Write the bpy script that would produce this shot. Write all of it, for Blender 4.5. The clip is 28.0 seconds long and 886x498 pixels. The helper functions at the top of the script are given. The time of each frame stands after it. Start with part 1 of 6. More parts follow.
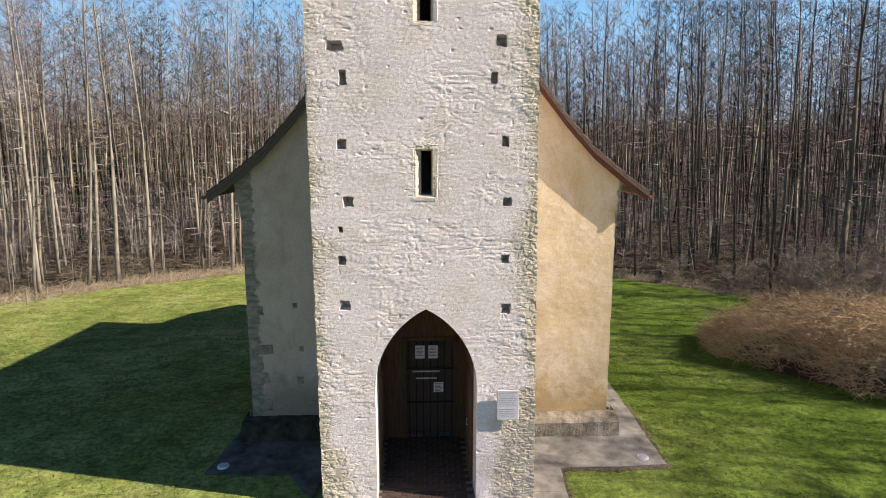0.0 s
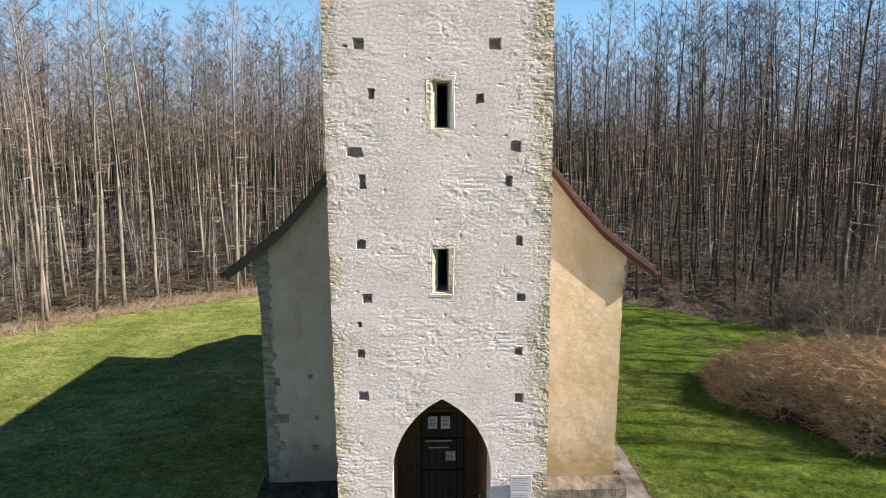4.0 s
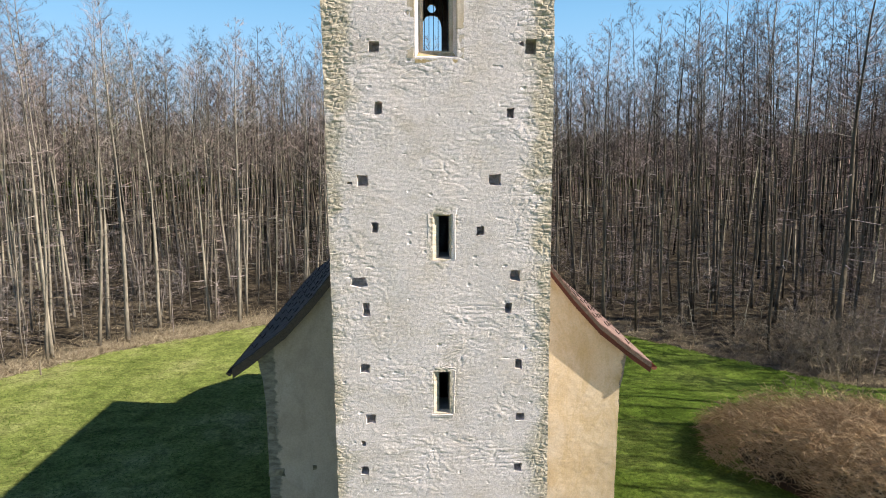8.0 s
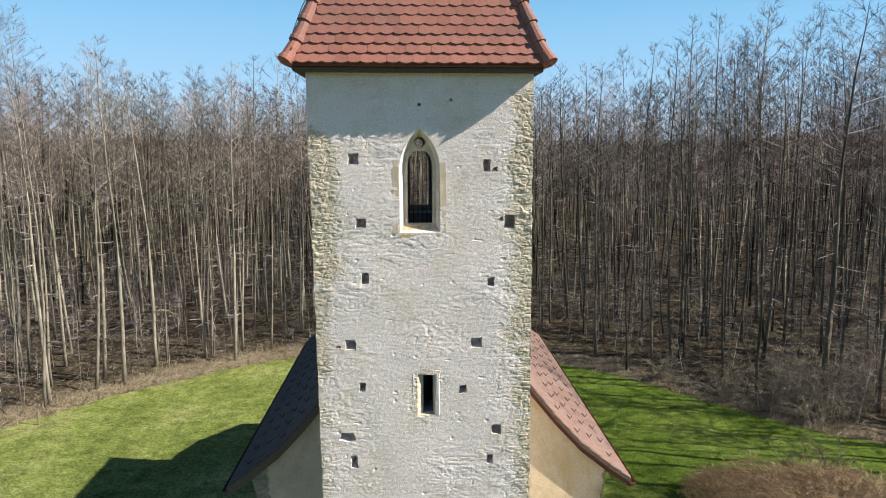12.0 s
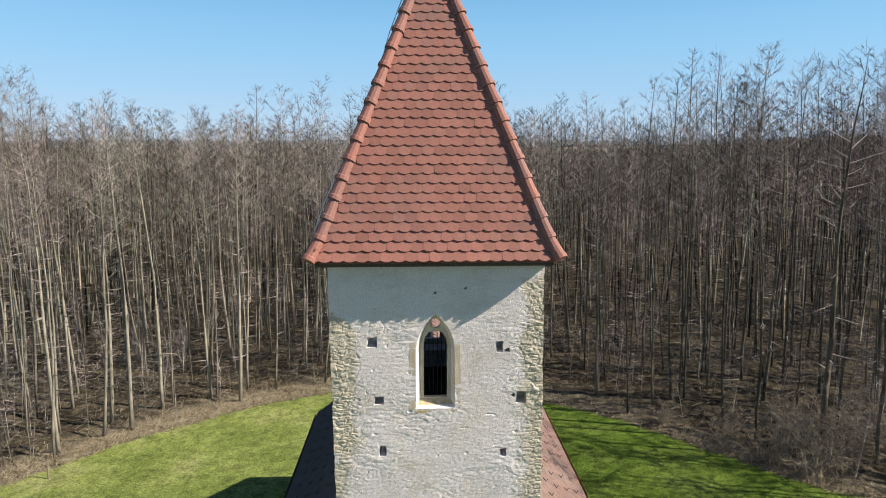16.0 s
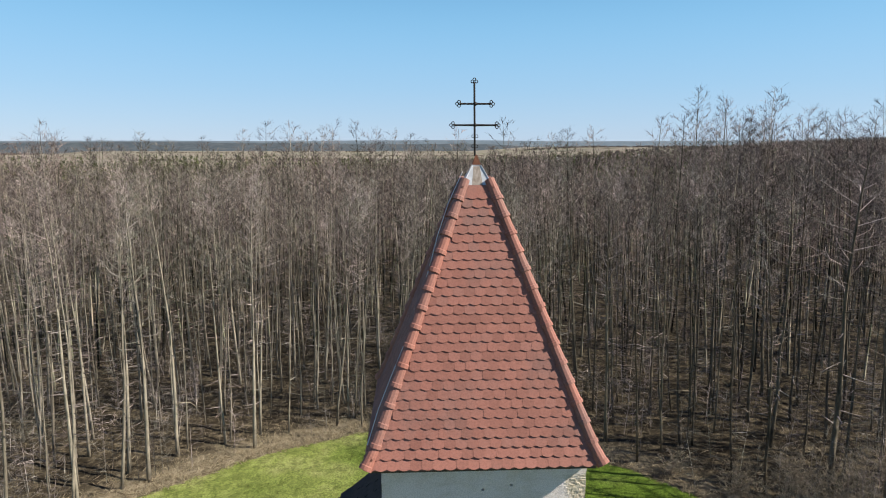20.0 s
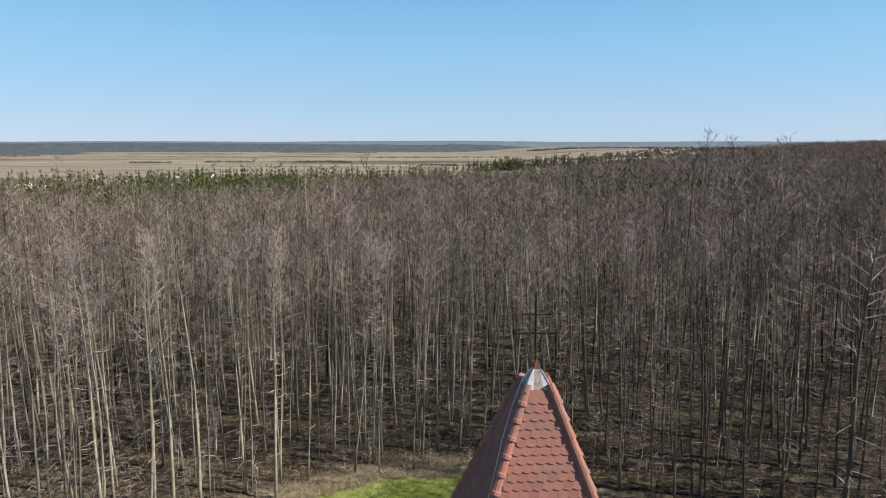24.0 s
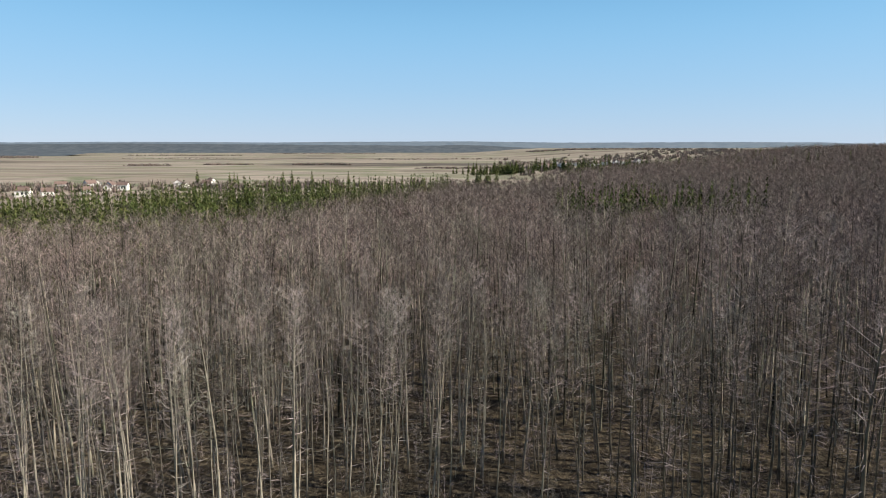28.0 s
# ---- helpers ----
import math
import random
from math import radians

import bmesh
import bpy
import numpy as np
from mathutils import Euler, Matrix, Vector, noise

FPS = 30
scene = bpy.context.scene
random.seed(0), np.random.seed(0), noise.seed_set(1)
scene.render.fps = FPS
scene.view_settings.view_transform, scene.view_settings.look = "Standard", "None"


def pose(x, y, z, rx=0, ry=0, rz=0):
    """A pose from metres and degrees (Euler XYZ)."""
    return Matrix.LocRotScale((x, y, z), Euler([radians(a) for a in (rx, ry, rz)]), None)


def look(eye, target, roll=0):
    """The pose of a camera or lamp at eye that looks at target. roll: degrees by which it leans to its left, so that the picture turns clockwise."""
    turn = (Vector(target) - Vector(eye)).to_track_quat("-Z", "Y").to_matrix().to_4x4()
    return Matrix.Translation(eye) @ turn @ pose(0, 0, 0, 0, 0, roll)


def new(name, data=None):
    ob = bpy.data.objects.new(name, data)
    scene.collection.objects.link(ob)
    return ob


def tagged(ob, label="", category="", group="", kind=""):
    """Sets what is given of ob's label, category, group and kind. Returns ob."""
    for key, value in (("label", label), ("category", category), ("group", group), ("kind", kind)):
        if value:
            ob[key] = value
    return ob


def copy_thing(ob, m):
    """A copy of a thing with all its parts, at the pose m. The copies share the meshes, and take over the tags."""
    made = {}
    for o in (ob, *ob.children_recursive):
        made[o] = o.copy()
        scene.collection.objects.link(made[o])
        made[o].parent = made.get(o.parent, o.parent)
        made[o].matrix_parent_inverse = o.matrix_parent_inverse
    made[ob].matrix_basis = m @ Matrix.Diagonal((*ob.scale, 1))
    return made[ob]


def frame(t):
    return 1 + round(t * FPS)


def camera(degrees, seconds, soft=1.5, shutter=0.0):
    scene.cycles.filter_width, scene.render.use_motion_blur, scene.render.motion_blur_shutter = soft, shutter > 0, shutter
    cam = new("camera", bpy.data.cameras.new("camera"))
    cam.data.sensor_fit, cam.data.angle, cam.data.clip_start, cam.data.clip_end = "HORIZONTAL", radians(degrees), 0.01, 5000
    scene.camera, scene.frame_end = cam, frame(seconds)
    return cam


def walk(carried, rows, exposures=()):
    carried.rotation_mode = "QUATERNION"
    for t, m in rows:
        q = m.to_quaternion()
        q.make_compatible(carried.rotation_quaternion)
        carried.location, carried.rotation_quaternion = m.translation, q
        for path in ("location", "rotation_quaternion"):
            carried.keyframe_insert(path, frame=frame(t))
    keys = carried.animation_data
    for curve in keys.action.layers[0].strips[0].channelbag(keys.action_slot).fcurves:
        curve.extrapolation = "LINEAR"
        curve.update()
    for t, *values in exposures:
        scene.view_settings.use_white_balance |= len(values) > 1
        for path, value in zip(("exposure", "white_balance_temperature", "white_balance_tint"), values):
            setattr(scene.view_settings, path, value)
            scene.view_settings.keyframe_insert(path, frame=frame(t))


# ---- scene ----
EXPOSURES = [(0, 0.95, 6750, 18), (6, 0.95, 6650, 16), (12, 0.86, 6500, 10), (18, 0.75, 6500, 10), (28, 0.71, 6500, 11)]
cam = camera(73.0, 28.0, soft=1.0)
PITCH = -9.75
# seconds, eye x, y, z, turn
ROWS = [
    (0, -0.063, -10.544, 6.800, -2.11),
    (0.5, -0.097, -10.565, 6.950, -2.14),
    (1, -0.116, -10.568, 7.127, -2.16),
    (1.5, -0.141, -10.584, 7.316, -2.18),
    (2, -0.163, -10.604, 7.491, -2.21),
    (2.5, -0.202, -10.620, 7.687, -2.24),
    (3, -0.257, -10.616, 7.963, -2.26),
    (3.5, -0.321, -10.615, 8.274, -2.24),
    (5.5, -0.452, -10.575, 9.358, -2.14),
    (6, -0.457, -10.580, 9.628, -2.12),
    (6.5, -0.456, -10.568, 9.921, -2.11),
    (7, -0.443, -10.544, 10.237, -2.12),
    (7.5, -0.418, -10.557, 10.554, -2.15),
    (8, -0.392, -10.562, 10.876, -2.18),
    (8.5, -0.355, -10.573, 11.189, -2.23),
    (9, -0.322, -10.581, 11.512, -2.27),
    (9.5, -0.287, -10.585, 11.877, -2.32),
    (10, -0.245, -10.593, 12.279, -2.40),
    (10.5, -0.210, -10.620, 12.678, -2.45),
    (11, -0.183, -10.629, 13.076, -2.46),
    (11.5, -0.169, -10.637, 13.481, -2.47),
    (12, -0.156, -10.620, 13.884, -2.48),
    (12.5, -0.159, -10.593, 14.297, -2.49),
    (14.5, -0.250, -10.550, 15.941, -2.49),
    (15, -0.295, -10.555, 16.364, -2.51),
    (15.5, -0.362, -10.554, 16.789, -2.52),
    (16, -0.438, -10.551, 17.206, -2.55),
    (16.5, -0.519, -10.539, 17.629, -2.59),
    (17, -0.593, -10.520, 18.066, -2.63),
    (17.5, -0.686, -10.496, 18.535, -2.67),
    (18, -0.805, -10.473, 19.016, -2.71),
    (18.5, -0.930, -10.463, 19.509, -2.72),
    (19, -1.058, -10.472, 20.026, -2.69),
    (19.5, -1.185, -10.484, 20.522, -2.63),
    (20, -1.338, -10.453, 21.062, -2.56),
    (20.5, -1.513, -10.459, 21.589, -2.53),
    (21, -1.675, -10.484, 22.133, -2.52),
    (21.5, -1.833, -10.514, 22.698, -2.50),
    (23.5, -2.535, -10.600, 24.922, -2.42),
    (24, -2.723, -10.602, 25.495, -2.53),
    (24.5, -2.913, -10.594, 26.081, -2.63),
    (25, -3.097, -10.586, 26.679, -2.66),
    (25.5, -3.271, -10.584, 27.286, -2.66),
    (26, -3.439, -10.587, 27.902, -2.66),
    (26.5, -3.610, -10.593, 28.527, -2.66),
    (27, -3.786, -10.600, 29.158, -2.67),
    (27.5, -3.969, -10.607, 29.792, -2.67),
    (28, -4.156, -10.614, 30.427, -2.67),
]
walk(cam, [(t, pose(x, y, z, 90 + PITCH, 0, turn)) for t, x, y, z, turn in ROWS], EXPOSURES)

# ---- light ----
SUN = Vector((1.0, -0.25, 0.77))
sun_data = bpy.data.lights.new("sun", "SUN")
sun_data.energy, sun_data.angle, sun_data.color = 5.0, radians(0.53), (1.0, 0.915, 0.78)
sun = new("sun", sun_data)
sun.matrix_world = look(SUN * 100, (0, 0, 0))
world = bpy.data.worlds.new("world")
scene.world = world
world.use_nodes = True
wn, wl = world.node_tree.nodes, world.node_tree.links
wn.clear()
sky = wn.new("ShaderNodeTexSky")
sky.sky_type, sky.sun_disc = "NISHITA", False
sky.sun_elevation, sky.sun_rotation = math.atan2(SUN.z, math.hypot(SUN.x, SUN.y)), math.atan2(SUN.x, SUN.y)
sky.air_density, sky.dust_density, sky.ozone_density, sky.altitude = 1.0, 0.0, 4.5, 200
wbg, wout = wn.new("ShaderNodeBackground"), wn.new("ShaderNodeOutputWorld")
wbg.inputs["Strength"].default_value = 0.016
# thin haze: the clear sky pales towards the horizon all round
wveil, wsum = wn.new("ShaderNodeBackground"), wn.new("ShaderNodeAddShader")
wco, wsep, wrise, wtone = wn.new("ShaderNodeTexCoord"), wn.new("ShaderNodeSeparateXYZ"), wn.new("ShaderNodeMath"), wn.new("ShaderNodeValToRGB")
wrise.operation, wrise.use_clamp = "MAXIMUM", True
wrise.inputs[1].default_value = 0.0
for k, tone in enumerate(((0.0, (0.225, 0.295, 0.41)), (0.09, (0.18, 0.30, 0.42)), (0.22, (0.11, 0.29, 0.45)), (0.42, (0.03, 0.072, 0.18)), (1.0, (0.010, 0.020, 0.065)))):
    el = wtone.color_ramp.elements[k] if k < 2 else wtone.color_ramp.elements.new(tone[0])
    el.position, el.color = tone[0], (*tone[1], 1)
wtone.color_ramp.interpolation = "B_SPLINE"
wl.new(wco.outputs["Generated"], wsep.inputs[0])
wl.new(wsep.outputs["Z"], wrise.inputs[0])
wl.new(wrise.outputs[0], wtone.inputs[0])
wl.new(wtone.outputs[0], wveil.inputs["Color"])
wl.new(sky.outputs[0], wbg.inputs[0])
wl.new(wbg.outputs[0], wsum.inputs[0])
wl.new(wveil.outputs[0], wsum.inputs[1])
wl.new(wsum.outputs[0], wout.inputs[0])


# ---- materials ----
class Mat:
    """A small builder of node materials."""

    def __init__(self, name, rough=0.85, metal=0.0, spec=0.3):
        self.m = bpy.data.materials.new(name)
        self.m.use_nodes = True
        self.t = self.m.node_tree
        self.b = self.t.nodes["Principled BSDF"]
        self.b.inputs["Roughness"].default_value = rough
        self.b.inputs["Metallic"].default_value = metal
        self.b.inputs["Specular IOR Level"].default_value = spec
        self.co = self.node("ShaderNodeTexCoord").outputs["Object"]

    def node(self, kind, **props):
        n = self.t.nodes.new(kind)
        for k, v in props.items():
            setattr(n, k, v)
        return n

    def link(self, a, b):
        self.t.links.new(a, b)

    def put(self, socket, v):
        if isinstance(v, (int, float, tuple)):
            socket.default_value = v if not (isinstance(v, tuple) and len(v) == 3 and len(socket.default_value) == 4) else (*v, 1)
        else:
            self.link(v, socket)

    def scaled(self, sx, sy, sz, co=None):
        n = self.node("ShaderNodeMapping")
        n.inputs["Scale"].default_value = (sx, sy, sz)
        self.link(co or self.co, n.inputs["Vector"])
        return n.outputs[0]

    def noise(self, scale, detail=4, rough=0.6, co=None, dist=0.0):
        n = self.node("ShaderNodeTexNoise")
        n.inputs["Scale"].default_value, n.inputs["Detail"].default_value = scale, detail
        n.inputs["Roughness"].default_value, n.inputs["Distortion"].default_value = rough, dist
        self.link(co or self.co, n.inputs["Vector"])
        return n.outputs["Fac"]

    def voronoi(self, scale, feature="F1", co=None, out="Distance"):
        n = self.node("ShaderNodeTexVoronoi", feature=feature)
        n.inputs["Scale"].default_value = scale
        self.link(co or self.co, n.inputs["Vector"])
        return n.outputs[out]

    def ramp(self, fac, *stops):
        n = self.node("ShaderNodeValToRGB")
        e = n.color_ramp.elements
        while len(e) < len(stops):
            e.new(0.5)
        for el, (p, c) in zip(e, stops):
            el.position, el.color = p, (*c, 1) if isinstance(c, tuple) else (c, c, c, 1)
        self.link(fac, n.inputs[0])
        return n.outputs[0]

    def mix(self, fac, a, b, kind="MIX"):
        n = self.node("ShaderNodeMix", data_type="RGBA", blend_type=kind)
        self.put(n.inputs[0], fac)
        self.put(n.inputs[6], a)
        self.put(n.inputs[7], b)
        return n.outputs[2]

    def math(self, op, a, b=0.0):
        n = self.node("ShaderNodeMath", operation=op)
        self.put(n.inputs[0], a)
        self.put(n.inputs[1], b)
        return n.outputs[0]

    def rand(self):
        return self.node("ShaderNodeObjectInfo").outputs["Random"]

    def island(self):
        return self.node("ShaderNodeNewGeometry").outputs["Random Per Island"]

    def attr(self, name):
        return self.node("ShaderNodeAttribute", attribute_name=name).outputs["Fac"]

    def color(self, v):
        self.put(self.b.inputs["Base Color"], v)
        return self

    def roughness(self, v):
        self.put(self.b.inputs["Roughness"], v)
        return self

    def bump(self, height, strength=0.5, dist=0.02):
        n = self.node("ShaderNodeBump")
        n.inputs["Strength"].default_value, n.inputs["Distance"].default_value = strength, dist
        self.link(height, n.inputs["Height"])
        self.link(n.outputs[0], self.b.inputs["Normal"])
        return self


def mat_plaster():
    """Lime-washed rubble: pale wash over grey stone, worn through in patches, lichen on the worn parts."""
    m = Mat("limewashed_rubble", 0.95, spec=0.1)
    wash = m.ramp(m.noise(1.1, 7, 0.7), (0.3, (0.68, 0.59, 0.52)), (0.5, (0.79, 0.71, 0.68)), (0.72, (0.78, 0.71, 0.70)))
    stone = m.ramp(m.noise(7, 5, 0.7, m.scaled(0.7, 1, 1.5)), (0.3, (0.40, 0.33, 0.235)), (0.55, (0.61, 0.53, 0.41)), (0.75, (0.74, 0.66, 0.55)))
    bare = m.attr("bare")
    grain = m.noise(4.2, 8, 0.75, m.scaled(0.8, 1, 1.3), 0.3)
    # grey-green lichen film, patchy, wherever the wash has thinned
    film = m.ramp(m.math("ADD", m.math("MULTIPLY", bare, 0.55), m.math("MULTIPLY", m.noise(1.7, 7, 0.72, dist=0.5), 0.9)), (0.60, 0.0), (0.80, 0.75))
    c = m.mix(film, wash, m.ramp(grain, (0.3, (0.42, 0.37, 0.295)), (0.6, (0.66, 0.595, 0.50))))
    open_stone = m.ramp(m.math("ADD", m.math("MULTIPLY", bare, 0.8), m.math("MULTIPLY", grain, 0.7)), (0.72, 0.0), (0.92, 0.85))
    c = m.mix(open_stone, c, stone)
    worn = m.math("MULTIPLY", m.ramp(m.noise(2.6, 8, 0.75, m.scaled(0.7, 1, 1.6), 0.4), (0.52, 0.0), (0.66, 1.0)), 0.30)
    c = m.mix(worn, c, (0.50, 0.43, 0.32))
    c = m.mix(1.0, c, m.ramp(m.noise(38, 5, 0.75), (0.28, 0.70), (0.6, 1.05)), "MULTIPLY")
    m.color(c)
    strokes = m.noise(14, 8, 0.75, m.scaled(0.6, 1, 1.7), 0.6)
    grit = m.noise(42, 5, 0.75)
    h = m.math("ADD", strokes, m.math("MULTIPLY", grit, 0.35))
    return m.bump(h, 0.52, 0.024).m


def mat_quoin():
    m = Mat("limestone", 0.93, spec=0.12)
    c = m.ramp(m.noise(4, 6, 0.7), (0.28, (0.46, 0.365, 0.255)), (0.5, (0.62, 0.51, 0.39)), (0.72, (0.72, 0.62, 0.52)))
    c = m.mix(m.math("MULTIPLY", m.rand(), 0.5), c, (0.62, 0.60, 0.55))
    c = m.mix(1.0, c, m.ramp(m.noise(45, 4, 0.75), (0.3, 0.7), (0.62, 1.05)), "MULTIPLY")
    m.color(c)
    return m.bump(m.math("ADD", m.noise(14, 6, 0.7), m.math("MULTIPLY", m.noise(60, 3, 0.7), 0.4)), 0.8, 0.03).m


def mat_dressed():
    m = Mat("dressed_stone", 0.9, spec=0.12)
    c = m.ramp(m.noise(3.2, 5, 0.6), (0.3, (0.52, 0.42, 0.29)), (0.6, (0.68, 0.58, 0.47)), (0.8, (0.76, 0.68, 0.60)))
    m.color(m.mix(1.0, c, m.ramp(m.noise(50, 3, 0.7), (0.3, 0.8), (0.6, 1.04)), "MULTIPLY"))
    return m.bump(m.noise(30, 5, 0.7), 0.5, 0.012).m


def mat_ochre(name, low, mid, high, stain):
    """Old plaster with a paler worn coat and stains."""
    m = Mat(name, 0.93, spec=0.12)
    a = m.ramp(m.noise(1.1, 6, 0.6), (0.3, low), (0.55, mid), (0.75, high))
    st = m.ramp(m.noise(0.9, 7, 0.7, m.scaled(1.6, 1.6, 0.7), 0.9), (0.47, 0.0), (0.6, 1.0))
    c = m.mix(m.math("MULTIPLY", st, 0.45), a, stain)
    damp = m.ramp(m.math("ADD", m.attr("damp"), m.math("MULTIPLY", m.noise(1.8, 6, 0.7, dist=0.6), 0.8)), (0.75, 0.0), (1.05, 0.8))
    c = m.mix(damp, c, tuple(v * 0.78 for v in stain))
    stone = m.ramp(m.noise(7, 5, 0.7, m.scaled(0.6, 1, 1.6)), (0.3, (0.13, 0.115, 0.095)), (0.65, (0.32, 0.29, 0.24)))
    bare = m.ramp(m.math("ADD", m.attr("bare"), m.math("MULTIPLY", m.noise(2.6, 5, 0.65, m.scaled(0.8, 1, 1.5)), 0.6)), (0.62, 0.0), (0.68, 1.0))
    c = m.mix(bare, c, stone)
    c = m.mix(1.0, c, m.ramp(m.noise(24, 5, 0.7), (0.3, 0.86), (0.6, 1.03)), "MULTIPLY")
    m.color(c)
    return m.bump(m.math("ADD", m.noise(5, 8, 0.7, m.scaled(0.9, 1, 1.3)), m.math("MULTIPLY", m.noise(40, 3), 0.2)), 0.42, 0.03).m


def mat_tile(name, tone, old):
    """Fired clay roof tiles; each tile has its own tone."""
    m = Mat(name, 0.7, spec=0.3)
    r = m.math("ADD", m.math("MULTIPLY", m.rand(), 0.5), m.math("MULTIPLY", m.island(), 0.5))
    c = m.ramp(r, (0.15, tuple(v * 0.78 for v in tone)), (0.45, tone), (0.7, tuple(v * 1.14 for v in tone)), (0.9, tuple(v * 0.5 + o * 0.6 for v, o in zip(tone, old))))
    geo = m.node("ShaderNodeNewGeometry").outputs["Position"]
    patch = m.ramp(m.noise(0.9, 4, 0.6, geo), (0.48, 0.0), (0.68, 1.0))
    c = m.mix(m.math("MULTIPLY", patch, 0.55), c, old)
    c = m.mix(1.0, c, m.ramp(m.noise(26, 4, 0.7, geo), (0.3, 0.78), (0.6, 1.06)), "MULTIPLY")
    m.color(c)
    return m.bump(m.noise(60, 3, 0.7, geo), 0.25, 0.006).m


def mat_simple(name, dark, light, rough=0.8, metal=0.0, scale=8, spec=0.3, bump=0.3, dist=0.01, stretch=(1, 1, 1), varied=False):
    m = Mat(name, rough, metal, spec)
    co = m.scaled(*stretch)
    c = m.ramp(m.noise(scale, 5, 0.65, co), (0.3, dark), (0.7, light))
    if varied:
        c = m.mix(1.0, c, m.ramp(m.rand(), (0.0, 0.7), (1.0, 1.15)), "MULTIPLY")
    m.color(c)
    if bump:
        m.bump(m.noise(scale * 4, 4, 0.65, co), bump, dist)
    return m.m


def mat_ground():
    """Lawn, leaf litter and far fields on one sheet."""
    m = Mat("ground", 0.97, spec=0.05)
    g = m.ramp(m.noise(0.22, 6, 0.65), (0.3, (0.100, 0.135, 0.024)), (0.5, (0.168, 0.205, 0.043)), (0.7, (0.245, 0.258, 0.08)))
    g2 = m.mix(1.0, m.ramp(m.noise(7.0, 6, 0.8), (0.32, 0.32), (0.62, 1.25)), m.ramp(m.noise(1.3, 5, 0.7, dist=0.6), (0.36, 0.62), (0.58, 1.12)), "MULTIPLY")
    lawn = m.mix(1.0, g, g2, "MULTIPLY")
    # lighter and yellower towards the west, darker and greener towards the east
    axes = m.node("ShaderNodeSeparateXYZ")
    m.link(m.co, axes.inputs[0])
    side_tone = m.ramp(m.math("ADD", m.math("MULTIPLY", axes.outputs[0], 0.02), m.math("MULTIPLY", m.noise(0.12, 4, 0.6), 0.9)), (0.30, (1.36, 1.34, 1.75)), (0.58, (0.66, 0.84, 0.62)))
    lawn = m.mix(1.0, lawn, side_tone, "MULTIPLY")
    straw = m.ramp(m.noise(1.1, 6, 0.75, dist=0.8), (0.58, 0.0), (0.75, 1.0))
    lawn = m.mix(m.math("MULTIPLY", straw, 0.45), lawn, (0.22, 0.21, 0.07))
    litter = m.ramp(m.noise(1.6, 8, 0.75, dist=0.5), (0.30, (0.017, 0.014, 0.010)), (0.5, (0.052, 0.042, 0.029)), (0.70, (0.24, 0.20, 0.135)))
    lm = m.math("SUBTRACT", m.attr("lawn"), m.math("MULTIPLY", m.noise(1.4, 5, 0.7), 0.5))
    lm = m.ramp(m.math("ADD", lm, 0.5), (0.47, 0.0), (0.56, 1.0))
    dead = m.ramp(m.noise(3.2, 6, 0.8, dist=1.2), (0.3, (0.19, 0.155, 0.10)), (0.6, (0.43, 0.37, 0.265)))
    litter = m.mix(m.math("MULTIPLY", m.attr("straw"), m.ramp(m.noise(0.9, 5, 0.7), (0.35, 0.25), (0.6, 1.0))), litter, dead)
    near = m.mix(lm, litter, lawn)
    strips = m.noise(0.006, 5, 0.6, m.scaled(0.22, 0.75, 1), 0.6)
    field = m.ramp(strips, (0.38, (0.10, 0.088, 0.072)), (0.44, (0.27, 0.225, 0.18)), (0.50, (0.15, 0.165, 0.10)), (0.54, (0.33, 0.28, 0.23)), (0.60, (0.19, 0.165, 0.13)), (0.66, (0.30, 0.27, 0.20)))
    m.color(m.mix(m.attr("field"), near, field))
    return m.bump(m.math("ADD", m.noise(3, 6, 0.75), m.noise(22, 3, 0.7)), 0.7, 0.06).m


def mat_bark(name, tone):
    m = Mat(name, 0.92, spec=0.1)
    c = m.ramp(m.noise(3, 6, 0.7, m.scaled(1, 1, 0.3)), (0.3, tuple(v * 0.4 for v in tone)), (0.5, tone), (0.72, tuple(v * 1.45 for v in tone)))
    c = m.mix(1.0, c, m.ramp(m.rand(), (0.0, (0.55, 0.52, 0.48)), (0.6, (0.9, 0.87, 0.82)), (1.0, (1.1, 1.07, 0.99))), "MULTIPLY")
    m.color(c)
    return m.bump(m.noise(16, 5, 0.7, m.scaled(1, 1, 0.35)), 0.7, 0.03).m


def mat_twig(name, *tones, patch=0.0):
    m = Mat(name, 0.95, spec=0.05)
    r = m.math("ADD", m.math("MULTIPLY", m.rand(), 0.5), m.math("MULTIPLY", m.island(), 0.5))
    c = m.ramp(r, *[(0.2 + 0.6 * i / max(1, len(tones) - 1), t) for i, t in enumerate(tones)])
    if patch:
        pos = m.node("ShaderNodeNewGeometry").outputs["Position"]
        c = m.mix(1.0, c, m.ramp(m.noise(patch, 3, 0.6, pos), (0.36, (0.70, 0.79, 0.66)), (0.5, (1.0, 0.98, 0.96)), (0.62, (1.12, 1.02, 0.99))), "MULTIPLY")
        # crown-sized random tone in place of the crowns' lit and shaded sides
        c = m.mix(1.0, c, m.ramp(m.noise(0.42, 2, 0.5, m.scaled(1, 1, 0.6, pos)), (0.38, 0.40), (0.5, 0.92), (0.62, 1.65)), "MULTIPLY")
    m.color(c)
    return m.m


